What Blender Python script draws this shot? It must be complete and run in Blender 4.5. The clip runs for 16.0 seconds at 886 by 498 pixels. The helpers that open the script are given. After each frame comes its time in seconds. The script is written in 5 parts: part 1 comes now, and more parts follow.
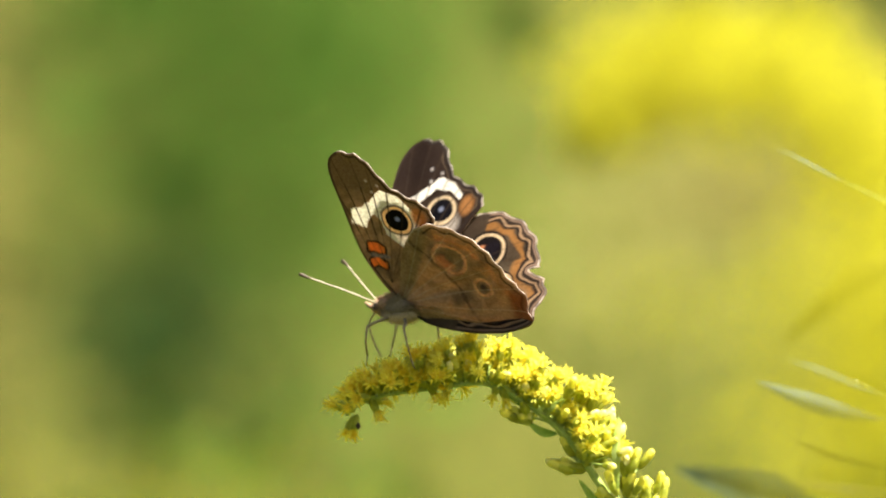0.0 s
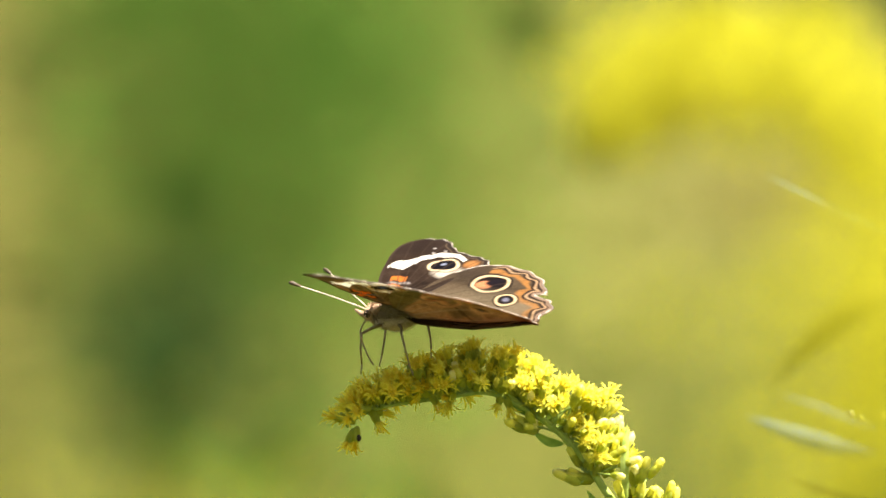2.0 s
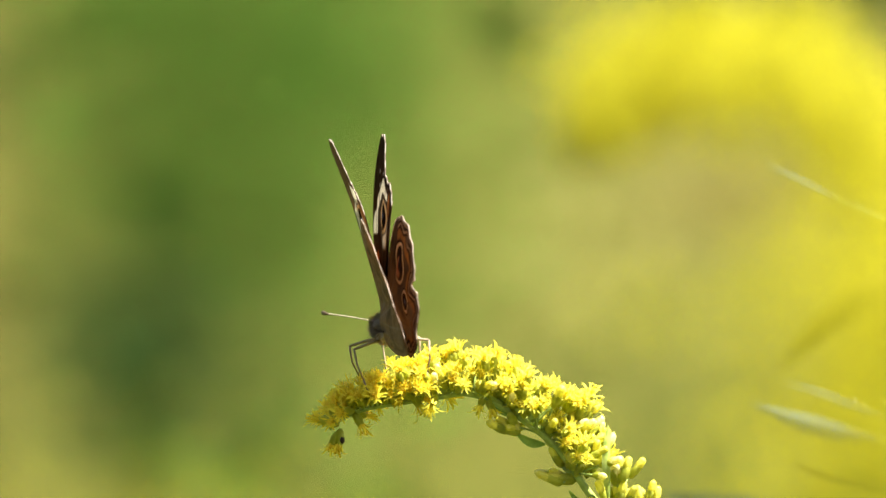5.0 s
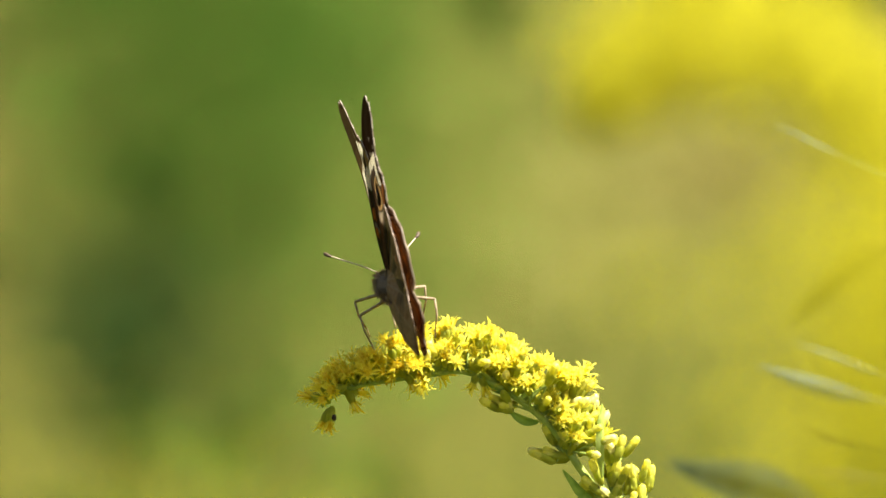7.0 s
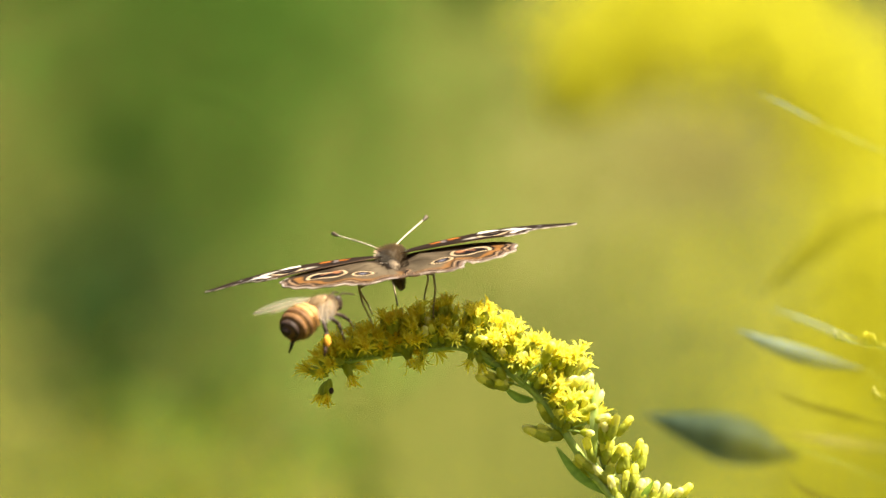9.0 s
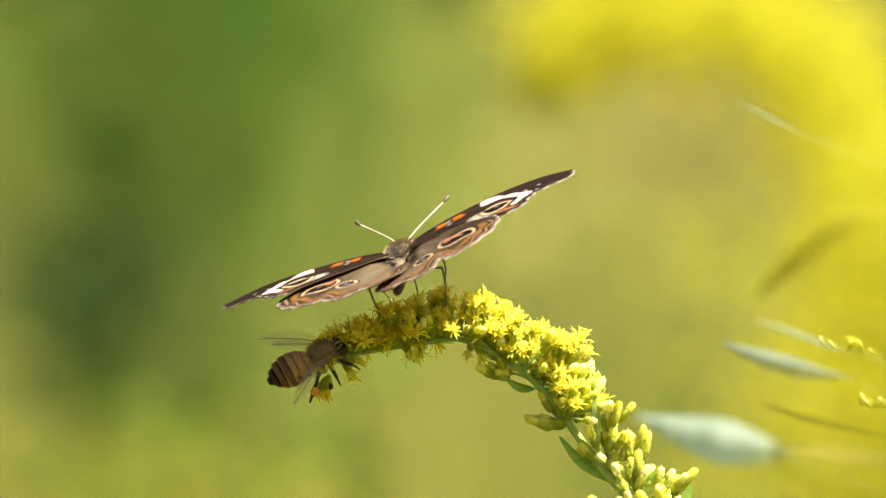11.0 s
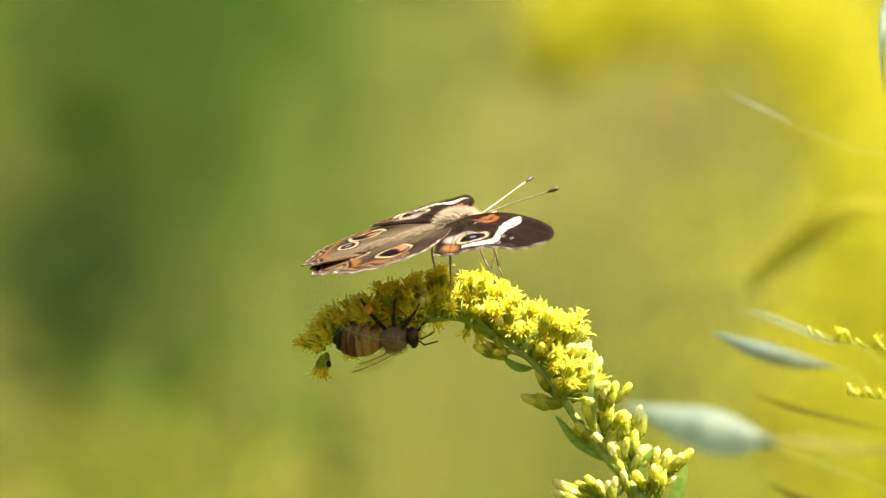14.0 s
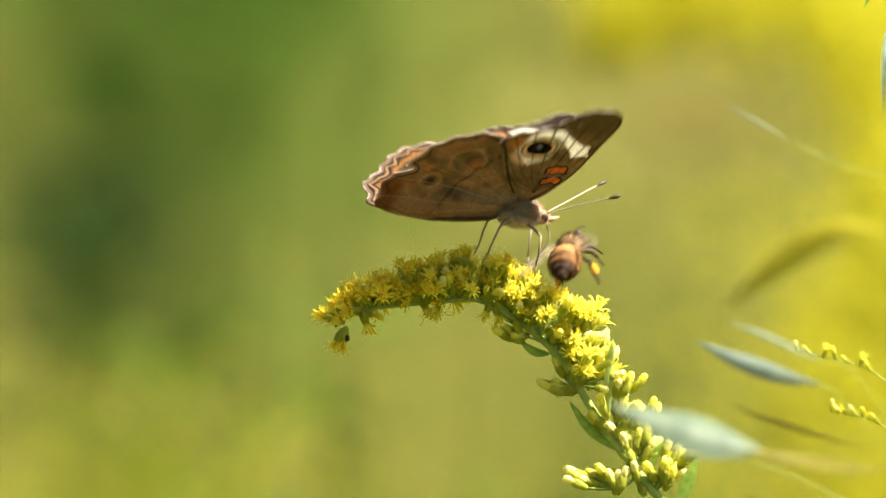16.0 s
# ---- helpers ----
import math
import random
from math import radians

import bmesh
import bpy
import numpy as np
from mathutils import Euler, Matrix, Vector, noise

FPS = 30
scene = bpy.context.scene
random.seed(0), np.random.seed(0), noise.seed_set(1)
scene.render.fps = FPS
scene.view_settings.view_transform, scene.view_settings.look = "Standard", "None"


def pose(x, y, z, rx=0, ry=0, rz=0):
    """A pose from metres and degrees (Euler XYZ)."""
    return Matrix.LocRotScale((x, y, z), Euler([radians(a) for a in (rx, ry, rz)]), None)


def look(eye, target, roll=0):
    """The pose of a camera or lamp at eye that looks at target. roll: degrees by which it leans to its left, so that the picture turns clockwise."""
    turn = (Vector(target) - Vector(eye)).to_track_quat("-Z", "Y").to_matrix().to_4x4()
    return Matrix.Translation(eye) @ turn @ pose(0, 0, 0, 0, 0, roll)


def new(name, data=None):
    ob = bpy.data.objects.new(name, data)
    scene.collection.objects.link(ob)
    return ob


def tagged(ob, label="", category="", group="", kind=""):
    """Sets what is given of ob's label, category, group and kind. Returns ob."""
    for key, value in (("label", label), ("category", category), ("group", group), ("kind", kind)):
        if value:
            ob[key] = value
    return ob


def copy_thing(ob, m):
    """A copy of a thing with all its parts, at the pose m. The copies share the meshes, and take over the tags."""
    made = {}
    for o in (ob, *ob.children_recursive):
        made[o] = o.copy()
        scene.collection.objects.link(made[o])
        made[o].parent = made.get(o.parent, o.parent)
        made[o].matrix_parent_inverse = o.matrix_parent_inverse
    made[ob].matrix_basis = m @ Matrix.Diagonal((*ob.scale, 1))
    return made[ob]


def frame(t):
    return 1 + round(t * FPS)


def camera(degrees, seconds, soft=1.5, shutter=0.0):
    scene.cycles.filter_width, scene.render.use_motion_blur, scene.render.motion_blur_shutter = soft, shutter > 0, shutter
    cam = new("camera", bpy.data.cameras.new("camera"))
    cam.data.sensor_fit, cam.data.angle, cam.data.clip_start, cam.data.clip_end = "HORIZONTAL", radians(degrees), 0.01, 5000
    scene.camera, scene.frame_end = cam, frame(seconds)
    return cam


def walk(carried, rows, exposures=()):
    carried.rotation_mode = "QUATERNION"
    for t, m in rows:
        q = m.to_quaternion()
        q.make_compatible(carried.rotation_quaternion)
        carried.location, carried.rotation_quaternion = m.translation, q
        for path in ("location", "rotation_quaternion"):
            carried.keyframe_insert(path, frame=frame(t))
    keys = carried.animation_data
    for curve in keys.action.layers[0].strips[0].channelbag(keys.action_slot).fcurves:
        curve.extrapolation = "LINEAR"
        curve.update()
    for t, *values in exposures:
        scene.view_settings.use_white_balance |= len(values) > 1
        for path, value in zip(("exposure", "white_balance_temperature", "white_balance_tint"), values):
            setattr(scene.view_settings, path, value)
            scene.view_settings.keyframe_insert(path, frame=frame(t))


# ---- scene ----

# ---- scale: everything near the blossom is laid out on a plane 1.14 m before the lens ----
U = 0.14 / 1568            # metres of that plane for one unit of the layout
FAR = 0.07 / math.tan(radians(3.5))
EYE_Z = 0.9


def at(x, y, depth=0.0):
    """World place of a layout point (x right, y down), at a depth behind the blossom's plane, in metres."""
    k = U * (1 + depth / FAR)
    return Vector(((x - 784) * k, depth, EYE_Z + (441 - y) * k))


def eye(near, dx=0.0, dz=0.0):
    return Vector((dx, -FAR / near, EYE_Z + dz))


# ---- camera ----
cam = camera(7.0, 16.0, soft=1.5, shutter=0.2)
cam.data.dof.use_dof = True
cam.data.dof.focus_distance = FAR / 1.023
cam.data.dof.aperture_fstop = 21.0
walk(cam, [
    (0, look(eye(1.0000, 0.0000, 0.0000), at(784.0, 441.0), 0.00)),
    (0.5, look(eye(1.0185, 0.0005, 0.0000), at(782.1, 440.9), -0.85)),
    (1, look(eye(1.0346, 0.0010, 0.0000), at(793.7, 440.9), -1.83)),
    (1.5, look(eye(1.0219, 0.0015, 0.0000), at(794.5, 433.4), -0.15)),
    (2, look(eye(1.0299, 0.0020, 0.0000), at(782.4, 431.2), -0.71)),
    (2.5, look(eye(1.0207, 0.0025, 0.0000), at(800.3, 432.4), -0.83)),
    (3, look(eye(1.0130, 0.0030, 0.0000), at(814.7, 426.8), -0.53)),
    (3.5, look(eye(1.0463, 0.0026, 0.0000), at(795.5, 433.8), -1.47)),
    (4, look(eye(1.0274, 0.0022, 0.0000), at(789.8, 424.3), -1.27)),
    (6.5, look(eye(1.0195, 0.0004, 0.0000), at(835.3, 449.4), -1.20)),
    (7, look(eye(1.0299, 0.0000, 0.0000), at(825.9, 467.4), -0.97)),
    (7.5, look(eye(1.0311, -0.0013, 0.0000), at(809.5, 476.1), -0.68)),
    (8, look(eye(1.0232, -0.0025, 0.0000), at(828.4, 488.7), -1.01)),
    (8.5, look(eye(1.0314, -0.0037, 0.0000), at(834.5, 502.3), -0.85)),
    (9, look(eye(1.0200, -0.0050, 0.0000), at(826.4, 507.0), 0.30)),
    (11.5, look(eye(1.0283, -0.0064, 0.0000), at(841.9, 526.4), -2.06)),
    (12, look(eye(1.0270, -0.0067, 0.0000), at(847.0, 531.0), -2.38)),
    (12.5, look(eye(1.0302, -0.0070, 0.0000), at(839.9, 540.7), -1.82)),
    (13, look(eye(1.0342, -0.0083, 0.0000), at(834.4, 548.3), -1.81)),
    (13.5, look(eye(1.0216, -0.0095, 0.0000), at(849.2, 554.3), -1.00)),
    (14, look(eye(1.0238, -0.0107, 0.0000), at(835.0, 558.5), -1.01)),
    (14.5, look(eye(1.0367, -0.0120, 0.0000), at(828.4, 562.2), -1.55)),
    (15, look(eye(1.0325, -0.0120, 0.0000), at(845.7, 567.8), -1.88)),
    (15.5, look(eye(1.0177, -0.0120, 0.0000), at(854.4, 567.5), -1.49)),
    (15.7, look(eye(1.0177, -0.0120, 0.0000), at(845.6, 565.4), -1.49)),
    (15.8, look(eye(1.0196, -0.0120, 0.0000), at(800.2, 600.6), 2.25)),
    (15.9, look(eye(1.0196, -0.0120, 0.0000), at(797.5, 606.6), 2.25)),
    (16, look(eye(1.0196, -0.0120, 0.0000), at(794.1, 593.0), 2.25)),
], [(0, 2.15, 6500, 10), (3.4, 2.15, 6500, 10), (4.2, 2.22, 6500, 10), (6.3, 1.92, 6600, 10), (7.5, 1.95, 6750, 10), (9.2, 2.02, 6800, 10), (11.3, 2.1, 6800, 10), (12.1, 2.08, 6750, 10), (13, 2.02, 6800, 10), (16, 1.98, 6800, 10)])

# ---- world and sun ----
SUN_EL, SUN_AZ = 58, 112      # degrees up, and from straight ahead towards the right
world = bpy.data.worlds.new("world")
scene.world = world
world.use_nodes = True
wn = world.node_tree.nodes
sky = wn.new("ShaderNodeTexSky")
sky.sky_type, sky.sun_disc = "NISHITA", False
sky.sun_elevation, sky.sun_rotation = radians(SUN_EL), radians(SUN_AZ)
sky.dust_density, sky.ozone_density = 4.0, 0.5      # a hazy late-summer sky
wn["Background"].inputs[1].default_value = 0.045
world.node_tree.links.new(sky.outputs[0], wn["Background"].inputs[0])
sun = new("sun", bpy.data.lights.new("sun", "SUN"))
sun.data.energy, sun.data.angle, sun.data.color = 5.0, radians(0.5), (1.0, 0.955, 0.87)
sun_dir = Vector((math.sin(radians(SUN_AZ)) * math.cos(radians(SUN_EL)), math.cos(radians(SUN_AZ)) * math.cos(radians(SUN_EL)), math.sin(radians(SUN_EL))))
sun.matrix_world = look(sun_dir * 20, (0, 0, 0))
scene.view_settings.exposure = 2.0


# ---- materials ----
def material(name, color, color2=None, rough=0.6, scale=300.0, through_light=0.0, bump=0.0, metal=0.0, vary=0.0, attribute="", sheen=0.0, gloss=0.3, depth=1.0):
    """Principled surface with noise between two colours; through_light mixes in light that shines through a thin sheet."""
    m = bpy.data.materials.new(name)
    m.use_nodes = True
    nt = m.node_tree
    n, ln = nt.nodes, nt.links.new
    b = n["Principled BSDF"]
    b.inputs["Roughness"].default_value = rough
    b.inputs["Metallic"].default_value = metal
    b.inputs["Sheen Weight"].default_value = sheen
    b.inputs["Sheen Tint"].default_value = (1.0, 0.86, 0.7, 1)
    b.inputs["Specular IOR Level"].default_value = gloss
    tc = n.new("ShaderNodeTexCoord")
    nz = n.new("ShaderNodeTexNoise")
    nz.inputs["Scale"].default_value = scale
    nz.inputs["Detail"].default_value = 5
    ln(tc.outputs["Object"], nz.inputs["Vector"])
    mix = n.new("ShaderNodeMix")
    mix.data_type = "RGBA"
    if attribute:
        at_n = n.new("ShaderNodeAttribute")
        at_n.attribute_name = attribute
        dark = n.new("ShaderNodeMix")
        dark.data_type, dark.blend_type = "RGBA", "MULTIPLY"
        dark.inputs[0].default_value = 1.0
        ln(at_n.outputs["Color"], dark.inputs[6])
        dark.inputs[7].default_value = (*color, 1)
        ln(at_n.outputs["Color"], mix.inputs[6])
        ln(dark.outputs[2], mix.inputs[7])
    else:
        mix.inputs[6].default_value = (*color, 1)
        mix.inputs[7].default_value = (*(color2 or [c * 0.7 for c in color]), 1)
    ramp = n.new("ShaderNodeMapRange")
    ramp.inputs[1].default_value, ramp.inputs[2].default_value = 0.35, 0.65
    ln(nz.outputs["Fac"], ramp.inputs[0])
    ln(ramp.outputs[0], mix.inputs[0])
    out = mix.outputs[2]
    if vary:
        info = n.new("ShaderNodeObjectInfo")
        isl = n.new("ShaderNodeNewGeometry")
        add = n.new("ShaderNodeMath")
        add.operation = "ADD"
        ln(info.outputs["Random"], add.inputs[0])
        ln(isl.outputs["Random Per Island"], add.inputs[1])
        rng = n.new("ShaderNodeMapRange")
        rng.inputs[2].default_value = 2.0
        rng.inputs[3].default_value, rng.inputs[4].default_value = 1 - vary, 1 + vary
        ln(add.outputs[0], rng.inputs[0])
        hsv = n.new("ShaderNodeHueSaturation")
        ln(rng.outputs[0], hsv.inputs["Value"])
        ln(out, hsv.inputs["Color"])
        out = hsv.outputs[0]
    ln(out, b.inputs["Base Color"])
    if bump:
        bp = n.new("ShaderNodeBump")
        bp.inputs["Strength"].default_value = bump
        bp.inputs["Distance"].default_value = 0.0003
        ln(nz.outputs["Fac"], bp.inputs["Height"])
        ln(bp.outputs[0], b.inputs["Normal"])
    if through_light:
        tr = n.new("ShaderNodeBsdfTranslucent")
        deep = n.new("ShaderNodeGamma")
        deep.inputs[1].default_value = depth
        ln(out, deep.inputs[0])
        ln(deep.outputs[0], tr.inputs["Color"])
        ms = n.new("ShaderNodeMixShader")
        ms.inputs[0].default_value = through_light
        ln(b.outputs[0], ms.inputs[1])
        ln(tr.outputs[0], ms.inputs[2])
        ln(ms.outputs[0], n["Material Output"].inputs["Surface"])
    return m


M_PETAL_GOLD = material("petal_golden", (0.95, 0.87, 0.10), (0.93, 0.80, 0.065), 0.55, 900, 0.6, vary=0.12, gloss=0.2)
M_DISK_GOLD = material("disk_golden", (0.90, 0.75, 0.06), (0.84, 0.64, 0.04), 0.6, 2500, 0.55, vary=0.15, gloss=0.2)
M_PETAL = material("petal_lemon", (0.95, 0.90, 0.15), (0.93, 0.84, 0.085), 0.5, 900, 0.65, vary=0.1, gloss=0.35)
M_DISK = material("disk_lemon", (0.92, 0.84, 0.10), (0.86, 0.74, 0.06), 0.55, 2500, 0.5, vary=0.15, gloss=0.3)
M_BUD = material("bud_yellow", (0.89, 0.86, 0.18), (0.80, 0.76, 0.09), 0.45, 900, 0.5, vary=0.12, gloss=0.35)
M_CUP = material("involucre_green", (0.62, 0.63, 0.085), (0.46, 0.50, 0.06), 0.5, 1200, 0.6, vary=0.18, gloss=0.25)
M_BUD_CREAM = material("bud_cream", (0.90, 0.87, 0.40), (0.86, 0.81, 0.24), 0.42, 900, 0.5, vary=0.1, gloss=0.4)
M_STEM = material("stem_green", (0.38, 0.46, 0.10), (0.25, 0.34, 0.06), 0.5, 800, 0.15, 0.4, gloss=0.25)
M_LEAF = material("leaf_green", (0.28, 0.40, 0.065), (0.17, 0.28, 0.04), 0.5, 700, 0.45, 0.3, vary=0.15, gloss=0.15)
M_LEAF_PALE = material("leaf_pale", (0.145, 0.20, 0.12), (0.085, 0.13, 0.075), 0.5, 500, 0.35, 0.3, vary=0.1, gloss=0.3)
M_LEAF_TEAL = material("leaf_blue_green", (0.15, 0.20, 0.145), (0.10, 0.14, 0.10), 0.5, 500, 0.25, 0.3, vary=0.1, gloss=0.3)
M_LEAF_DARK = material("leaf_dry", (0.46, 0.40, 0.04), (0.34, 0.30, 0.03), 0.6, 400, 0.65, 0.3, gloss=0.1)
M_LEAF_OLIVE = material("leaf_olive", (0.17, 0.15, 0.025), (0.11, 0.10, 0.018), 0.6, 400, 0.25, 0.3, gloss=0.1)
M_BRACT = material("bract_pale", (0.46, 0.54, 0.15), (0.32, 0.42, 0.09), 0.5, 700, 0.5, 0.3, gloss=0.15)
M_BLURPETAL = material("blossom_yellow", (0.53, 0.50, 0.034), (0.46, 0.425, 0.028), 0.8, 60, 0.6, vary=0.1, gloss=0.0)
M_BODY = material("butterfly_fur", (0.31, 0.245, 0.16), (0.22, 0.17, 0.11), 0.9, 2500, 0.0, 0.4, sheen=0.05, gloss=0.1)
M_BREAST = material("breast_fur", (0.56, 0.45, 0.32), (0.42, 0.33, 0.23), 0.9, 2500, 0.0, 0.8, gloss=0.1)
M_ABDOMEN = material("abdomen_fur", (0.19, 0.14, 0.085), (0.12, 0.085, 0.05), 0.9, 2500, 0.0, 0.8, sheen=0.05, gloss=0.1)
M_HEAD = material("butterfly_head", (0.50, 0.31, 0.19), (0.34, 0.21, 0.13), 0.8, 2500, 0.0, 0.8, sheen=0.1)
M_EYE = material("insect_eye", (0.05, 0.03, 0.02), (0.025, 0.016, 0.012), 0.4, 3000, gloss=0.2)
M_LEG = material("butterfly_leg", (0.30, 0.235, 0.15), (0.18, 0.14, 0.085), 0.6, 2000, gloss=0.2)
M_ANT = material("antenna", (0.55, 0.48, 0.34), (0.30, 0.25, 0.18), 0.5, 3000)
M_ANT_TIP = material("antenna_club", (0.10, 0.07, 0.04), (0.05, 0.035, 0.02), 0.5, 3000)
M_WING_UP = material("wing_upper_scales", (0.78, 0.74, 0.70), None, 0.7, 2600, 0.52, 0.25, attribute="pattern", gloss=0.03, depth=0.72)
M_WING_LOW = material("wing_under_scales", (0.8, 0.77, 0.74), None, 0.65, 2200, 0.55, 0.25, attribute="pattern", gloss=0.06, depth=1.8)
M_BEE_FUR = material("bee_fur", (0.31, 0.21, 0.105), (0.19, 0.125, 0.06), 0.9, 3000, 0.0, 1.0, sheen=0.03, gloss=0.1)
M_BEE_AMBER = material("bee_amber", (0.43, 0.235, 0.08), (0.32, 0.16, 0.05), 0.6, 2500, 0.0, 0.4, gloss=0.15)
M_BEE_BAND = material("bee_band", (0.16, 0.076, 0.027), (0.095, 0.046, 0.018), 0.6, 2500, 0.0, 0.3, gloss=0.12)
M_BEE_DARK = material("bee_dark", (0.042, 0.024, 0.014), (0.022, 0.013, 0.009), 0.6, 2500, 0.0, 0.3, gloss=0.15)
M_POLLEN = material("pollen", (0.75, 0.33, 0.03), (0.6, 0.24, 0.02), 0.9, 4000, 0.0, 0.6)


def wing_glass():
    m = bpy.data.materials.new("bee_wing_membrane")
    m.use_nodes = True
    n, ln = m.node_tree.nodes, m.node_tree.links.new
    tp = n.new("ShaderNodeBsdfTransparent")
    tp.inputs[0].default_value = (0.93, 0.88, 0.78, 1)
    ms = n.new("ShaderNodeMixShader")
    ms.inputs[0].default_value = 0.15
    b = n["Principled BSDF"]
    b.inputs["Base Color"].default_value = (0.5, 0.44, 0.34, 1)
    b.inputs["Roughness"].default_value = 0.25
    ln(tp.outputs[0], ms.inputs[1])
    ln(b.outputs[0], ms.inputs[2])
    ln(ms.outputs[0], n["Material Output"].inputs["Surface"])
    return m


M_BEE_WING = wing_glass()


# ---- building blocks ----
def mesh_of(name, bm, *mats, smooth=True):
    me = bpy.data.meshes.new(name)
    bm.to_mesh(me)
    bm.free()
    for m in mats:
        me.materials.append(m)
    if smooth:
        for p in me.polygons:
            p.use_smooth = True
    return me


def part(name, data, mat, parent, label="", m=None, smooth=True):
    """Links a bmesh or a mesh as one object under a thing or a part."""
    me = mesh_of(name, data, *([mat] if mat else []), smooth=smooth) if isinstance(data, bmesh.types.BMesh) else data
    ob = new(name, me)
    ob.parent = parent
    if m is not None:
        ob.matrix_basis = m
    return tagged(ob, label)


def tube(bm, pts, radii, seg=8, mat=0):
    """A closed tapered tube along points."""
    pts = [Vector(p) for p in pts]
    rings = []
    ref = Vector((0, 0, 1))
    for i, p in enumerate(pts):
        d = (pts[min(i + 1, len(pts) - 1)] - pts[max(i - 1, 0)]).normalized()
        if abs(d.dot(ref)) > 0.95:
            ref = Vector((0, 1, 0)) if abs(d.y) < 0.9 else Vector((1, 0, 0))
        a = d.cross(ref).normalized()
        b = d.cross(a)
        ref = -b if b.dot(ref) < 0 else b
        r = radii[i] if isinstance(radii, (list, tuple)) else radii
        rings.append([bm.verts.new(p + (a * math.cos(q) + b * math.sin(q)) * r) for q in (2 * math.pi * k / seg for k in range(seg))])
    for r0, r1 in zip(rings, rings[1:]):
        for k in range(seg):
            bm.faces.new((r0[k], r0[(k + 1) % seg], r1[(k + 1) % seg], r1[k])).material_index = mat
    bm.faces.new(rings[0][::-1]).material_index = mat
    bm.faces.new(rings[-1]).material_index = mat


def spline(pts, n):
    """Catmull-Rom through points, n samples."""
    pts = [Vector(p) for p in pts]
    ext = [2 * pts[0] - pts[1]] + pts + [2 * pts[-1] - pts[-2]]
    out = []
    for i in range(n):
        f = i * (len(pts) - 1) / (n - 1)
        k = min(int(f), len(pts) - 2)
        t = f - k
        p0, p1, p2, p3 = ext[k:k + 4]
        out.append(0.5 * (2 * p1 + (p2 - p0) * t + (2 * p0 - 5 * p1 + 4 * p2 - p3) * t * t + (3 * p1 - p0 - 3 * p2 + p3) * t ** 3))
    return out


def egg(bm, center, size, rot=None, seg=16, mat=0):
    """An ellipsoid."""
    got = bmesh.ops.create_uvsphere(bm, u_segments=seg, v_segments=seg // 2 + 2, radius=1.0)
    m = Matrix.Translation(center) @ (rot or Matrix()) @ Matrix.Diagonal((*size, 1))
    bmesh.ops.transform(bm, matrix=m, verts=got["verts"])
    for f in {f for v in got["verts"] for f in v.link_faces}:
        f.material_index = mat


def blade(bm, pts, width, fold=0.25, side=None, mat=0, power=0.7, steps=14):
    """A lance-shaped leaf with a folded midrib, along points; width is its greatest half-width."""
    line = spline(pts, steps)
    side = Vector(side or (0, 1, 0))
    rows = []
    for i, p in enumerate(line):
        f = i / (steps - 1)
        d = (line[min(i + 1, steps - 1)] - line[max(i - 1, 0)]).normalized()
        a = (side - d * side.dot(d)).normalized()
        up = d.cross(a)
        w = width * max(0.02, math.sin(math.pi * min(1, f * 0.94 + 0.04)) ** power)
        rows.append([bm.verts.new(p + a * w * k + up * w * fold * (abs(k) - 0.5)) for k in (-1, -0.5, 0, 0.5, 1)])
    for r0, r1 in zip(rows, rows[1:]):
        for k in range(4):
            bm.faces.new((r0[k], r0[k + 1], r1[k + 1], r1[k])).material_index = mat


def aim(place, direction, spin=0.0):
    """A pose at place whose z axis points along direction."""
    q = Vector(direction).to_track_quat("Z", "Y").to_matrix().to_4x4()
    return Matrix.Translation(place) @ q @ Matrix.Rotation(spin, 4, "Z")


# ---- ground and far meadow ----
def ground():
    """Level meadow that rises behind as a sunlit slope."""
    bm = bmesh.new()
    n = 60

    def spot(i, j):
        x, y = (math.copysign(abs(k / n) ** 3 * 900, k) for k in (i, j))
        rise = 0.55 * max(0.0, min(y, 60) - 6.5)
        return (x, y, rise + 0.02 * noise.noise((x, y, 0)))

    grid = [[bm.verts.new(spot(i, j)) for j in range(-n, n + 1)] for i in range(-n, n + 1)]
    for i in range(2 * n):
        for j in range(2 * n):
            bm.faces.new((grid[i][j], grid[i + 1][j], grid[i + 1][j + 1], grid[i][j + 1]))
    m = material("meadow_soil", (0.068, 0.069, 0.0155), (0.063, 0.064, 0.014), 0.9, 1.5, 0.0, 0.5, gloss=0.0)
    return tagged(new("ground", mesh_of("ground", bm, m)), "meadow ground of straw and olive colour, rising behind", "ground", kind="structure")


ground()


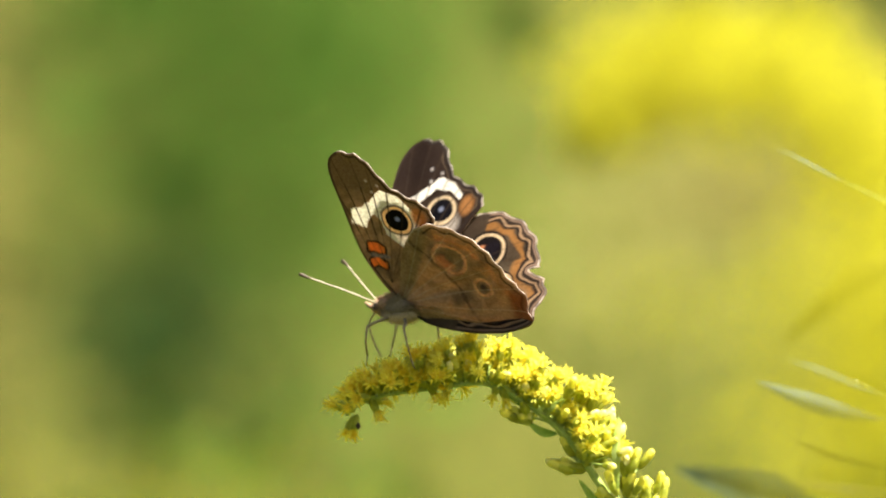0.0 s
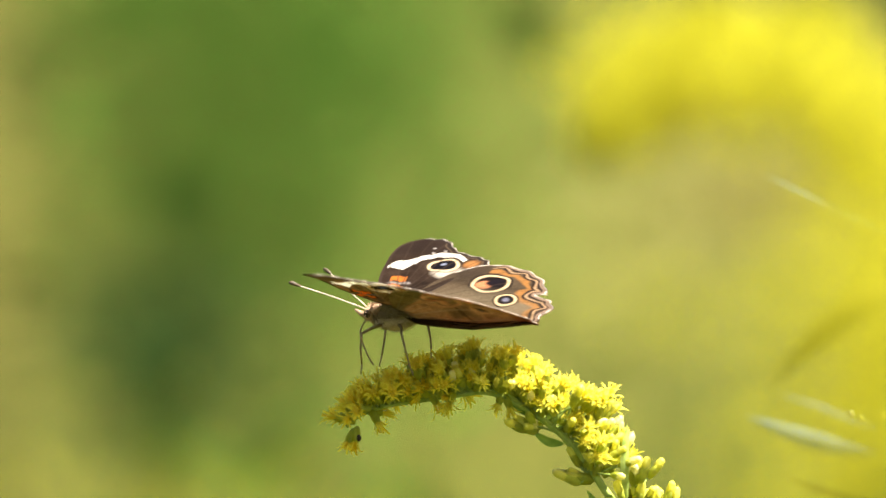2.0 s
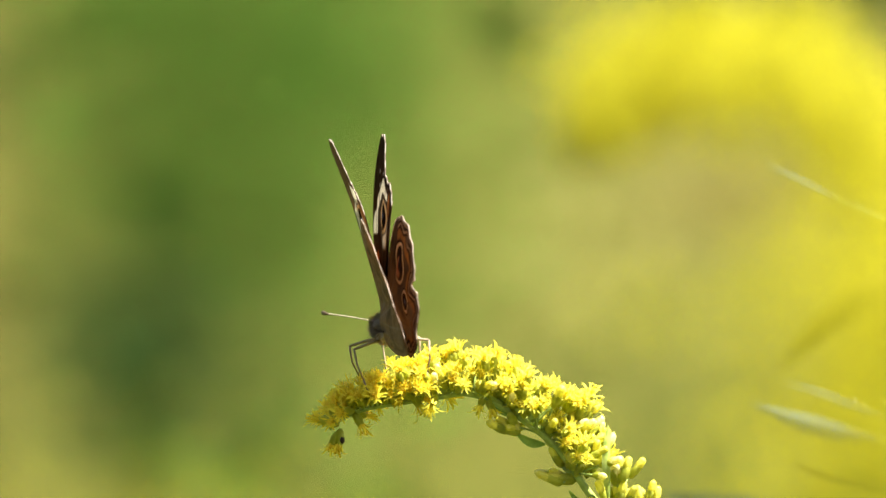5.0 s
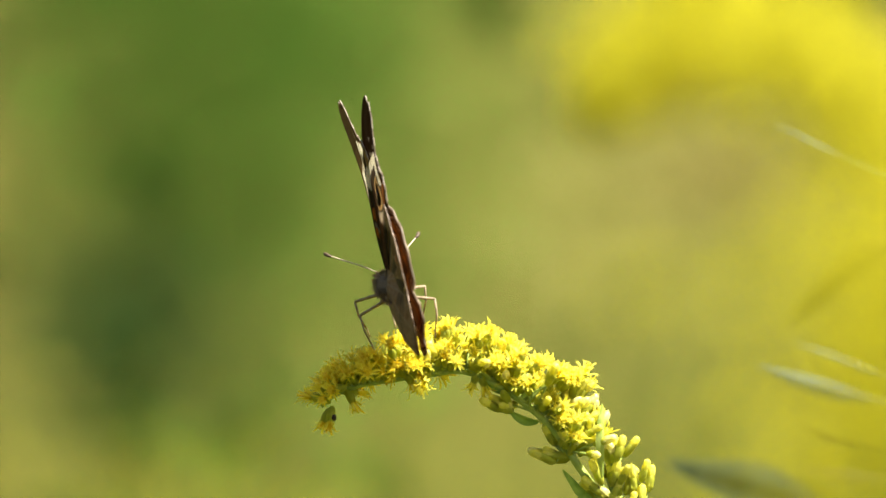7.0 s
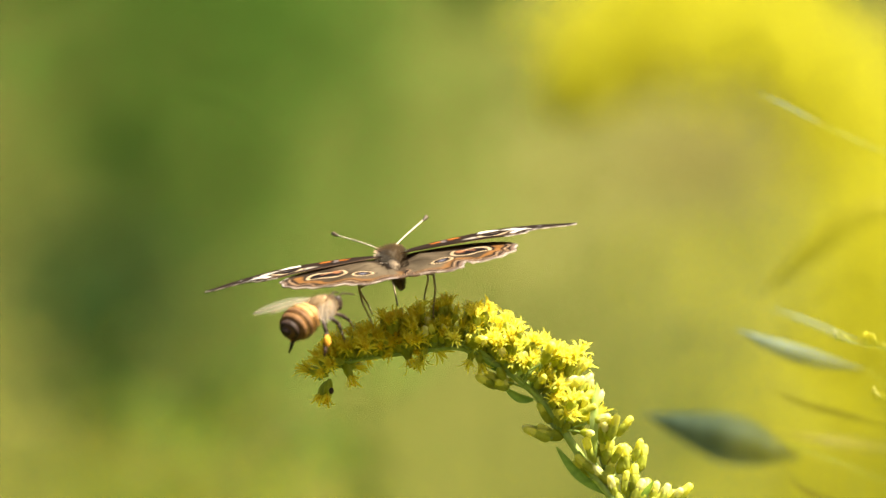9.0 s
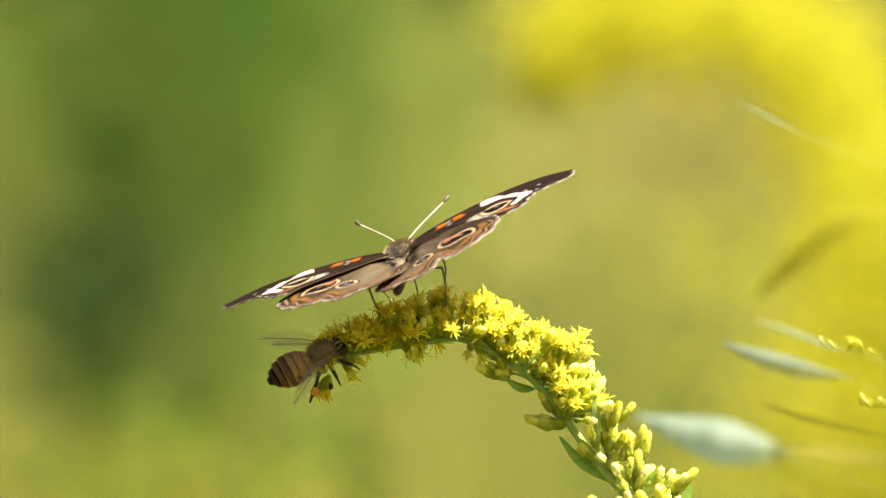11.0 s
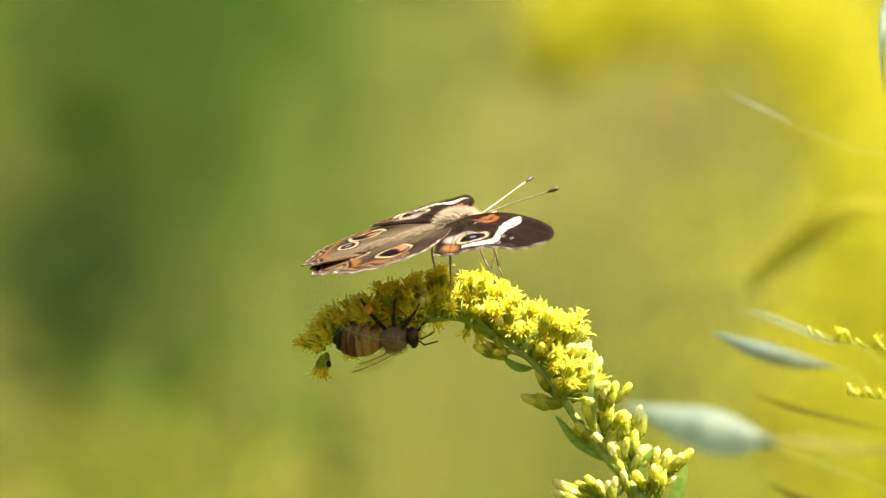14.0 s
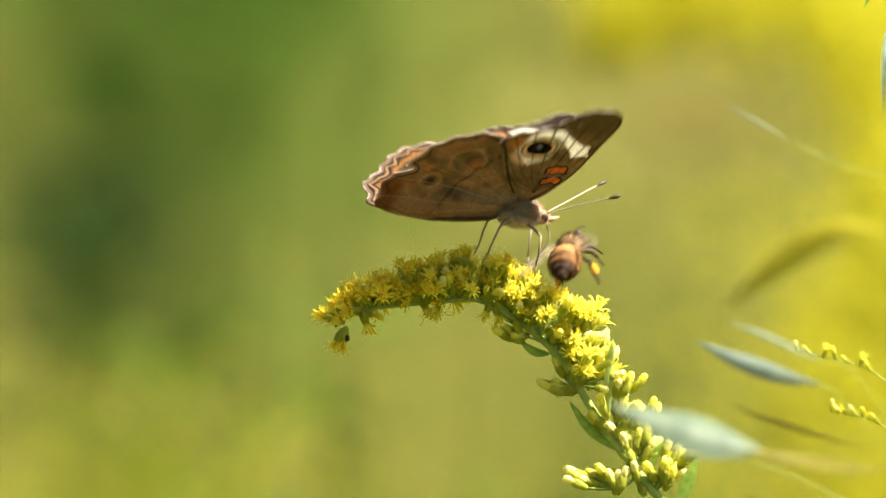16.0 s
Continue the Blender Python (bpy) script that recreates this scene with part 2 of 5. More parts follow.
def leaf_cloud(name, label, category, boxes, mats, seed, size=0.0075, kind="stuff"):
    """Many small bent leaves in soft-edged heaps; a heap is (x, y, z, rx, ry, rz, count, material index)."""
    rnd = random.Random(seed)
    verts, faces, index = [], [], []
    for x, y, z, rx, ry, rz, count, mi in boxes:
        for _ in range(count):
            p = Vector((rnd.gauss(x, rx), rnd.gauss(y, ry), rnd.gauss(z, rz)))
            d = Vector((rnd.gauss(0, 1), rnd.gauss(0, 1), rnd.gauss(0.5, 0.7))).normalized()
            a = d.orthogonal().normalized()
            a.rotate(Matrix.Rotation(rnd.uniform(0, 6.28), 3, d))
            ln, w = size * rnd.uniform(0.6, 1.4), size * rnd.uniform(0.15, 0.3)
            up = d.cross(a) * w * 0.4
            k = len(verts)
            verts += [p, p + d * ln * 0.5 + a * w + up, p + d * ln * 0.5 - a * w + up, p + d * ln]
            faces += [(k, k + 1, k + 3), (k, k + 3, k + 2)]
            index += [mi, mi]
    # slender stems down to the soil, with a few leaves
    for x, y, z, rx, ry, rz, count, mi in boxes:
        for _ in range(40):
            px, py = rnd.gauss(x, 0.7 * rx), rnd.gauss(y, 0.7 * ry)
            top, low = z + rnd.gauss(0, 0.5 * rz), 0.55 * max(0.0, py - 6.5) - 0.02
            bend = rnd.gauss(0, 0.03)
            for a, b in ((0.0018, 0), (0, 0.0018)):
                k = len(verts)
                verts += [Vector((px + bend - a, py - b, low)), Vector((px + bend + a, py + b, low)), Vector((px, py, top))]
                faces.append((k, k + 1, k + 2))
                index.append(0)
            for _ in range(6):
                f = rnd.uniform(0.1, 0.75)
                p = Vector((px + bend * (1 - f), py, low + (top - low) * f))
                d = Vector((rnd.gauss(0, 1), rnd.gauss(0, 1), rnd.gauss(0.4, 0.5))).normalized()
                a = d.orthogonal().normalized() * 0.008
                k = len(verts)
                verts += [p, p + d * 0.03 + a, p + d * 0.03 - a, p + d * 0.07]
                faces += [(k, k + 1, k + 3), (k, k + 3, k + 2)]
                index += [0, 0]
    me = bpy.data.meshes.new(name)
    me.from_pydata([tuple(v) for v in verts], [], faces)
    for m in mats:
        me.materials.append(m)
    me.polygons.foreach_set("material_index", index)
    return tagged(new(name, me), label, category, kind=kind)


M_FAR_GREEN = material("far_green", (0.094, 0.175, 0.028), (0.08, 0.15, 0.023), 0.8, 4, 0.4, vary=0.15, gloss=0.0)
# darker copy of far_green: the shrub's shade is put into this colour
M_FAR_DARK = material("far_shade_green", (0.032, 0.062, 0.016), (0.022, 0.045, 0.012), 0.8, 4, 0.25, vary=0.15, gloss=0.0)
M_FAR_OLIVE = material("far_olive", (0.36, 0.33, 0.10), (0.30, 0.28, 0.08), 0.7, 4, 0.35, vary=0.15)
M_FAR_TAN = material("far_straw", (0.235, 0.205, 0.06), (0.195, 0.17, 0.05), 0.8, 4, 0.3, vary=0.15, gloss=0.0)
M_FAR_YELLOW = material("far_yellow", (0.34, 0.34, 0.03), (0.29, 0.29, 0.025), 0.8, 4, 0.4, vary=0.15, gloss=0.0)
FAR_MATS = [M_FAR_GREEN, M_FAR_DARK, M_FAR_OLIVE, M_FAR_TAN, M_FAR_YELLOW, M_BLURPETAL]


def far_heap(x, y, rx, ry, cover, mi, depth=3.2, thick=0.12):
    """A heap whose leaves cover its middle so many times over."""
    p = at(x, y, depth)
    k = U * (1 + depth / FAR)
    count = int(cover * 6.28 * rx * ry * k * k / 0.0000285 * (0.016 / 0.0075) ** 2)
    return (p.x, p.y, p.z, rx * k, thick, ry * k, count, mi)


leaf_cloud("shrub", "dense green shrub far behind, blurred", "shrub", [far_heap(440, 80, 235, 330, 2.7, 0)], FAR_MATS, 21)
leaf_cloud("shrub", "dark green shrub, shade put into its leaf colour", "shrub", [far_heap(270, 615, 100, 115, 2.4, 1, 2.8)], FAR_MATS, 22)
leaf_cloud("meadow", "straw-coloured meadow growth", "meadow", [far_heap(-40, 450, 55, 500, 1.0, 3, 3.0)], FAR_MATS, 23)
# the straw heap at (1330, 345) is added as shade in the arch's hollow
leaf_cloud("meadow", "yellow blooming meadow patch, with a straw heap standing in for shade", "meadow", [far_heap(250, 1130, 600, 170, 0.5, 4, 2.6), far_heap(1600, 960, 170, 260, 0.8, 5, 2.6, 0.4), far_heap(1330, 345, 110, 60, 1.7, 3, 3.0), far_heap(1130, 420, 130, 120, 0.4, 2, 3.0)], FAR_MATS, 24)
leaf_cloud("hedge", "green hedge along the top of the meadow", "hedge", [(0.2, 5.6, 1.8, 1.2, 0.2, 0.3, 9000, 0)], FAR_MATS, 25, 0.10)


def grass():
    """Low meadow grass over the level ground."""
    rnd = random.Random(77)
    verts, faces, index = [], [], []
    for _ in range(60000):
        a = rnd.uniform(0, 6.283)
        p = Vector((rnd.uniform(-7, 7), rnd.uniform(-7, 6), -0.01))
        h, w = rnd.uniform(0.10, 0.34), rnd.uniform(0.002, 0.004)
        d = Vector((rnd.gauss(0, 0.09), rnd.gauss(0, 0.09), h))
        s_ = Vector((math.cos(a * 7), math.sin(a * 7), 0)) * w
        k = len(verts)
        verts += [p - s_, p + s_, p + d * 0.6 + s_ * 0.8, p + d * 0.6 - s_ * 0.8, p + Vector((d.x * 1.9, d.y * 1.9, h * 0.97))]
        faces += [(k, k + 1, k + 2, k + 3), (k + 3, k + 2, k + 4)]
        mi = 0 if rnd.random() < 0.6 else 3
        index += [mi, mi]
    me = bpy.data.meshes.new("grass")
    me.from_pydata([tuple(v) for v in verts], [], faces)
    for m in FAR_MATS:
        me.materials.append(m)
    me.polygons.foreach_set("material_index", index)
    return tagged(new("grass", me), "green and straw-coloured meadow grass on the ground", "grass", kind="stuff")


grass()


# ---- goldenrod ----
def flower_meshes(seed, petal_mat, disk_mat):
    """One open flower head: the slim cup, its ray florets, and the tube florets in the middle; z is its axis."""
    rnd = random.Random(seed)
    cup = bmesh.new()
    tube(cup, [(0, 0, 0), (0, 0, 5 * U), (0, 0, 16 * U), (0, 0, 26 * U)], [2.4 * U, 5.5 * U, 6.5 * U, 5.5 * U], 8)
    for k in range(7):
        a = k * 0.9 + rnd.uniform(-0.2, 0.2)
        c, s_ = math.cos(a), math.sin(a)
        top = rnd.uniform(18, 28)
        blade(cup, [(c * 4.5 * U, s_ * 4.5 * U, 3 * U), (c * 7.6 * U, s_ * 7.6 * U, top * 0.6 * U), (c * 7 * U, s_ * 7 * U, top * U)], 2.3 * U, 0.2, (-s_, c, 0), steps=5)
    petals = []
    for k in range(rnd.randint(11, 14)):
        a = k * 2.4 + rnd.uniform(-0.35, 0.35)
        c, s_ = math.cos(a), math.sin(a)
        out, hi = rnd.uniform(9, 20), rnd.uniform(1, 20)
        curl = rnd.uniform(-4, 3)
        petals.append(([(c * 3.5 * U, s_ * 3.5 * U, 22 * U), (c * (4 + out * 0.5) * U, s_ * (4 + out * 0.5) * U, (30 + hi * 0.7) * U), (c * (4 + out) * U, s_ * (4 + out) * U, (29 + hi + curl) * U)], rnd.uniform(1.3, 2.2) * U, (-s_, c, rnd.uniform(-0.4, 0.4))))
    single, joined = [], bmesh.new()
    for pts, w, side in petals:
        one = bmesh.new()
        for target in (one, joined):
            blade(target, pts, w, 0.45, side, steps=6, power=0.75)
        single.append(mesh_of("petal", one, petal_mat))
    disk = bmesh.new()
    for k in range(7):
        a, r = k * 2.39, 2.0 * math.sqrt(k)
        x, y = math.cos(a) * r, math.sin(a) * r
        h = rnd.uniform(33, 43)
        tube(disk, [(x * U, y * U, 22 * U), (x * 1.15 * U, y * 1.15 * U, (h - 4) * U), (x * 1.3 * U, y * 1.3 * U, h * U)], [0.9 * U, 1.2 * U, 1.5 * U], 5)
        for n in range(4):
            b = n * 1.57 + k
            p = Vector((x * 1.3, y * 1.3, h)) * U
            blade(disk, [p, p + Vector((math.cos(b) * 2.5, math.sin(b) * 2.5, 2.5)) * U, p + Vector((math.cos(b) * 5.5, math.sin(b) * 5.5, 3)) * U], 0.9 * U, 0.2, (-math.sin(b), math.cos(b), 0), steps=4)
    return mesh_of("cup", cup, M_CUP), single, mesh_of("corolla", joined, petal_mat), mesh_of("flower_disk", disk, disk_mat)


def bud_mesh(seed):
    """A closed bud, a slim tube: scaly yellow-green cup below, pale folded rays above; it is 50 units long."""
    rnd = random.Random(seed)
    bm = bmesh.new()
    tube(bm, [(0, 0, 0), (0, 0, 4 * U), (0, 0, 14 * U), (0, 0, 24 * U), (0, 0, 30 * U)], [1.8 * U, 5.6 * U, 7.6 * U, 7.4 * U, 6.4 * U], 9)
    for k in range(7):
        a = k * 0.9
        c, s_ = math.cos(a), math.sin(a)
        top = rnd.uniform(14, 31)
        blade(bm, [(c * 4 * U, s_ * 4 * U, 2 * U), (c * 8 * U, s_ * 8 * U, top * 0.6 * U), (c * 7.6 * U, s_ * 7.6 * U, top * U)], 3 * U, 0.2, (-s_, c, 0), steps=5)
    rays = bmesh.new()
    end = rnd.uniform(45, 50)
    tube(rays, [(0, 0, 24 * U), (0, 0, 32 * U), (0, 0, (end - 6) * U), (0, 0, (end - 1.5) * U), (0, 0, end * U)], [6.2 * U, 6.8 * U, 7.0 * U, 5.4 * U, 2.2 * U], 10)
    for k in range(5):
        a = k * 1.26 + 0.4
        c, s_ = math.cos(a), math.sin(a)
        tip = rnd.uniform(0.5, 3.5)
        blade(rays, [(c * 6 * U, s_ * 6 * U, 22 * U), (c * 7.7 * U, s_ * 7.7 * U, 36 * U), (c * tip * U, s_ * tip * U, (end + rnd.uniform(-1, 3)) * U)], 2.4 * U, 0.4, (-s_, c, 0), steps=6)
    return mesh_of("cup", bm, M_CUP), mesh_of("rays", rays, M_BUD_CREAM if seed % 3 == 0 else M_BUD)


OPEN = [flower_meshes(k, M_PETAL, M_DISK) for k in range(6)]
OPEN_GOLD = [flower_meshes(k + 20, M_PETAL_GOLD, M_DISK_GOLD) for k in range(6)]
BUDS = [bud_mesh(k) for k in range(6)]


PETALS_LEFT = [300]


def flower(parent, kind, place, direction, rnd, size=1.0):
    """A flower head; those that face the front get every petal as a piece of its own, up to 300 petals."""
    m = aim(place, direction, rnd.uniform(0, 6.28)) @ Matrix.Diagonal((size, size, size, 1))
    if kind == "bud":
        cup, top = rnd.choice(BUDS)
        head = part("flower_bud", cup, None, parent, "", m)
        part("bud_tip", top, None, head, "pale yellow closed rays")
        return head
    cup, single, joined, disk = rnd.choice(OPEN_GOLD if kind == "golden" else OPEN)
    head = part("flower_head", cup, None, parent, "", m)
    part("flower_disk", disk, None, head, "golden tube florets")
    if direction[1] < -0.2 and PETALS_LEFT[0] >= len(single):
        PETALS_LEFT[0] -= len(single)
        for me in single:
            part("petal", me, None, head)
    else:
        tagged(part("corolla", joined, None, head, "bright yellow ray florets"), kind="stuff")
    return head


def goldenrod_main():
    rnd = random.Random(11)
    thing = tagged(new("goldenrod"), "arching goldenrod spray with bright yellow flower heads and green stem", "flower")
    thing.location = at(1330, 441 + EYE_Z / U)
    base = thing.location.copy()

    def put(p):
        return Vector(p) - base

    axis = spline([at(612, 735), at(636, 716), at(680, 700), at(740, 691), at(800, 683), at(850, 678), at(890, 690), at(935, 716), at(985, 755), at(1022, 796), at(1053, 845), at(1092, 900), at(1150, 970), at(1200, 1025)], 120)
    low = spline([at(1200, 1025), at(1270, 1200, 0.004), at(1320, 1600, 0.01), at(1335, 3500, 0.01), at(1330, 441 + EYE_Z / U - 5, 0.0)], 60)[1:]
    line = axis + low
    bm = bmesh.new()
    tube(bm, [put(p) for p in line], [U * (3.0 + 5.0 * min(1, i / 110) + 6 * max(0, i - 119) / 60) for i in range(len(line))], 10)
    part("stem", bm, M_STEM, thing, "curved green stem")
    # the dense one-sided crest of open flowers
    envelope = ((600, 40), (650, 64), (700, 80), (760, 100), (830, 106), (900, 104), (960, 108), (1010, 106), (1060, 96))
    xs, hs = [e[0] for e in envelope], [e[1] for e in envelope]
    for i in range(175):
        f = (i + rnd.random()) / 175
        k = 7 + f * 81
        k0 = int(k)
        p = axis[k0].lerp(axis[k0 + 1], k - k0)
        lx = p.x / U + 784
        d = (axis[k0 + 1] - axis[k0]).normalized()
        nrm = Vector((d.z, 0, -d.x))
        if nrm.z < 0:
            nrm = -nrm
        if k0 < 14:
            nrm = Vector((-0.5, 0, 0.85))
        h = float(np.interp(lx, xs, hs))
        tilt = rnd.gauss(0, 0.75 if lx < 850 else 0.6)
        tilt = max(-1.35, min(1.35, tilt))
        direction = (nrm * math.cos(tilt) + Vector((0, 1, 0)) * math.sin(tilt) + d * rnd.gauss(-0.1, 0.3)).normalized()
        reach = max(0.0, h - 44) * rnd.uniform(0.15, 1.0)
        root = p + direction * reach * U
        size = rnd.uniform(0.82, 1.08) * (0.8 if h < 45 else 1.0)
        kind = "open" if rnd.random() < (0.96 if lx < 970 else 0.5) else "bud"
        if kind == "open" and lx < rnd.gauss(790, 35):
            kind = "golden"
        flower(thing, kind, put(root), direction, rnd, size)
        if reach > 6:
            pb = bmesh.new()
            tube(pb, [put(p), put(root)], [1.6 * U, 2.2 * U], 5)
            part("pedicel", pb, M_STEM, thing)
    # short-stalked heads and buds low on the crest, turned to the open side
    for i in range(95):
        k = 16 + i * 70 / 95 + rnd.uniform(-0.5, 0.5)
        k0 = int(k)
        p = axis[k0]
        lx = p.x / U + 784
        d = (axis[k0 + 1] - axis[k0]).normalized()
        nrm = Vector((d.z, 0, -d.x))
        if nrm.z < 0:
            nrm = -nrm
        direction = (nrm * rnd.uniform(0.35, 1.0) + Vector((0, rnd.choice((-1, -1, 1)) * rnd.uniform(0.3, 0.9), 0)) + d * rnd.gauss(-0.2, 0.4)).normalized()
        kind = "golden" if lx < rnd.gauss(790, 35) else rnd.choice(("open", "open", "bud"))
        flower(thing, kind, put(p + direction * rnd.uniform(2, 22) * U), direction, rnd, rnd.uniform(0.75, 1.0))
    for i in range(26):
        k0 = 20 + int(i * 66 / 26)
        p = axis[k0]
        d = (axis[k0 + 1] - axis[k0]).normalized()
        out = Vector((rnd.gauss(-0.3, 0.5), rnd.uniform(-1, 0.4), rnd.uniform(0.2, 1.0))).normalized()
        bm = bmesh.new()
        size = rnd.uniform(28, 46) * U
        blade(bm, [put(p), put(p + out * 0.5 * size), put(p + out * size + d * 0.2 * size)], rnd.uniform(5, 8) * U, 0.35, d, steps=7)
        part("bract", bm, M_BRACT, thing)
    # side clusters: place, direction, count, kind
    for x, y, dx, dy, cnt, kind, spread in ((630, 728, -0.95, -0.35, 2, "open", 0.15), (632, 728, -0.35, 1.0, 2, "open", 0.15), (645, 712, -0.6, -0.7, 4, "open", 0.4), (655, 705, 0.1, 0.9, 1, "open", 0.2),
                                            (755, 668, -0.1, 0.5, 3, "open", 0.4), (700, 680, 0.0, 0.1, 3, "open", 0.5), (800, 668, 0.3, 0.3, 2, "open", 0.4), (885, 672, 0.1, 0.3, 2, "open", 0.3),
                                            (1030, 798, -0.1, -0.9, 1, "open", 0.4), (1035, 790, 0.1, -0.9, 2, "open", 0.4),
                                            (1040, 735, 0.55, -0.8, 3, "bud", 0.35), (1020, 720, 0.4, -0.9, 4, "open", 0.4), (1050, 720, 0.6, -0.7, 3, "open", 0.3),
                                            (1180, 985, 0.1, -1.0, 3, "bud", 0.4), (1195, 1000, 0.4, -0.8, 4, "bud", 0.4),):
        for _ in range(cnt):
            v = Vector((dx + rnd.gauss(0, spread), rnd.gauss(-0.15, spread), -dy + rnd.gauss(0, spread))).normalized()
            root = at(x, y) + v * rnd.uniform(0, 14) * U
            flower(thing, "golden" if kind == "open" and x < 780 else kind, put(root), v, rnd, rnd.uniform(0.9, 1.15))
    # tufts of slim buds on the lower stem: where a tuft is rooted, and where its buds end
    def tuft(rx, ry, *tips):
        for tx, ty in tips:
            for extra in (0, 1):
                jx, jy, jd = (rnd.gauss(6, 9), rnd.gauss(6, 8), abs(rnd.gauss(16, 8)) * U) if extra else (0, 0, rnd.gauss(-6, 7) * U)
                tip, root = at(tx + jx, ty + jy, jd), at(rx, ry, 0.3 * jd)
                way = tip - root
                size = rnd.uniform(0.86, 1.08)
                v = (way.normalized() + Vector((rnd.gauss(0, 0.12), rnd.gauss(-0.1, 0.15), rnd.gauss(0.1, 0.1)))).normalized()
                foot = tip - v * 48 * size * U
                flower(thing, "bud", put(foot), v, rnd, size)
                if (foot - root).length > 8 * U and (foot - root).dot(v) > 0:
                    pb = bmesh.new()
                    tube(pb, [put(root), put(root.lerp(foot, 0.6) - Vector((0, 0, 2 * U))), put(foot + v * 2 * U)], [2.6 * U, 1.9 * U, 1.7 * U], 6)
                    part("pedicel", pb, M_STEM, thing)

    tuft(935, 738, (885, 726), (900, 721), (920, 738))
    tuft(1028, 819, (993, 772), (1010, 765), (1019, 777), (1041, 773), (1056, 790), (1027, 784))
    tuft(1021, 824, (970, 818), (992, 812), (988, 823))
    tuft(1064, 805, (1039, 733), (1062, 728), (1086, 729), (1095, 742), (1076, 763), (1048, 753), (1054, 771), (1067, 780))
    tuft(1109, 844, (1115, 790), (1131, 792), (1106, 804), (1100, 795))
    tuft(1112, 900, (1059, 864), (1086, 881), (1074, 834), (1105, 839), (1121, 835), (1140, 844), (1126, 866))
    tuft(1150, 952, (1143, 844), (1172, 836), (1178, 903), (1148, 889), (1162, 876))
    tuft(1178, 996, (1201, 907), (1220, 913), (1245, 920), (1223, 964), (1193, 939), (1211, 935))
    tuft(1110, 995, (1017, 981), (1075, 956), (1055, 966), (1093, 963), (1115, 965), (1042, 979), (1031, 974), (1129, 955))
    tuft(1122, 925, (1118, 900), (1108, 905))
    tuft(1155, 985, (1138, 948), (1130, 955))
    # side branches and leaves
    for pts in (((1150, 965), (1130, 990), (1090, 1000), (1040, 998)), ((985, 755), (965, 745), (940, 738)), ((1180, 1000), (1195, 970), (1205, 945))):
        bm = bmesh.new()
        tube(bm, [put(p) for p in spline([at(*q) for q in pts], 8)], [3.5 * U, 3.2 * U, 3 * U, 2.8 * U, 2.6 * U, 2.3 * U, 2 * U, 1.6 * U], 6)
        part("branch", bm, M_STEM, thing)
    for pts, w, side in ((((1093, 866, -0.002), (1090, 803, -0.003), (1095, 738, -0.002)), 7.5, (1, 0.2, 0)), (((1116, 932), (1064, 898), (1025, 850)), 9, (0.5, 0.4, 0.8)), (((985, 768), (960, 764), (935, 748)), 9, (0, 0.6, 1)), (((945, 720), (915, 708), (885, 690)), 9, (0, 0.6, 1)),
                         (((1162, 975), (1178, 935), (1194, 908)), 8, (1, 0.5, 0.4)), (((1215, 1040), (1235, 985), (1250, 938)), 13, (1, 0.4, 0)), (((840, 672), (830, 655), (815, 640)), 9, (1, 0.3, 0.3))):
        bm = bmesh.new()
        blade(bm, [put(at(*q)) for q in pts], w * U, 0.35, side)
        part("leaf", bm, M_BRACT if w == 7.5 else M_LEAF, thing, "narrow green bract leaf")
    # a clinging dark beetle-sized seed at the tip
    bm = bmesh.new()
    egg(bm, put(at(634, 754, -0.002)), (4.2 * U, 3.5 * U, 6 * U))
    part("dark_bud", bm, M_BEE_DARK, thing, "small dark withered bud")
    return thing


goldenrod_main()


def plume(label, pts, count, spread, seed, deep=1.0, width=1.0):
    """A goldenrod plume: stem, and a crest of florets in one mesh, along layout points with depths."""
    rnd = random.Random(seed)
    thing = tagged(new("goldenrod"), label, "flower")
    line = spline([at(*p) for p in pts], 60)
    foot = Vector((line[-1].x + 0.01, line[-1].y, 0.0))
    thing.location = foot
    full = line + spline([line[-1], line[-1].lerp(foot, 0.4) + Vector((0.01, 0, 0)), foot], 10)[1:]
    bm = bmesh.new()
    tube(bm, [p - foot for p in full], [0.0006 + 0.0018 * i / len(full) for i in range(len(full))], 7)
    part("stem", bm, M_STEM, thing, "slender green stem")
    verts, faces = [], []
    for _ in range(count):
        k = rnd.uniform(0, len(line) - 1.01)
        p = line[int(k)].lerp(line[int(k) + 1], k % 1)
        e = min(1.0, 0.35 + k / 12) * spread
        p = p - foot + Vector((rnd.gauss(0, e), rnd.gauss(0, e * deep), rnd.gauss(0.2 * e, e)))
        for _ in range(5):
            d = Vector((rnd.gauss(0, 1), rnd.gauss(0, 1), rnd.gauss(0.5, 1))).normalized()
            a = d.orthogonal().normalized() * 0.0013 * width
            j = len(verts)
            t = 0.005 * width * rnd.uniform(0.7, 1.3)
            verts += [p, p + d * t * 0.6 + a, p + d * t * 0.6 - a, p + d * t]
            faces += [(j, j + 1, j + 3), (j, j + 3, j + 2)]
    me = bpy.data.meshes.new("floret_crest")
    me.from_pydata([tuple(v) for v in verts], [], faces)
    me.materials.append(M_BLURPETAL)
    tagged(part("floret_crest", me, None, thing, "dense yellow florets"), kind="stuff")
    return thing


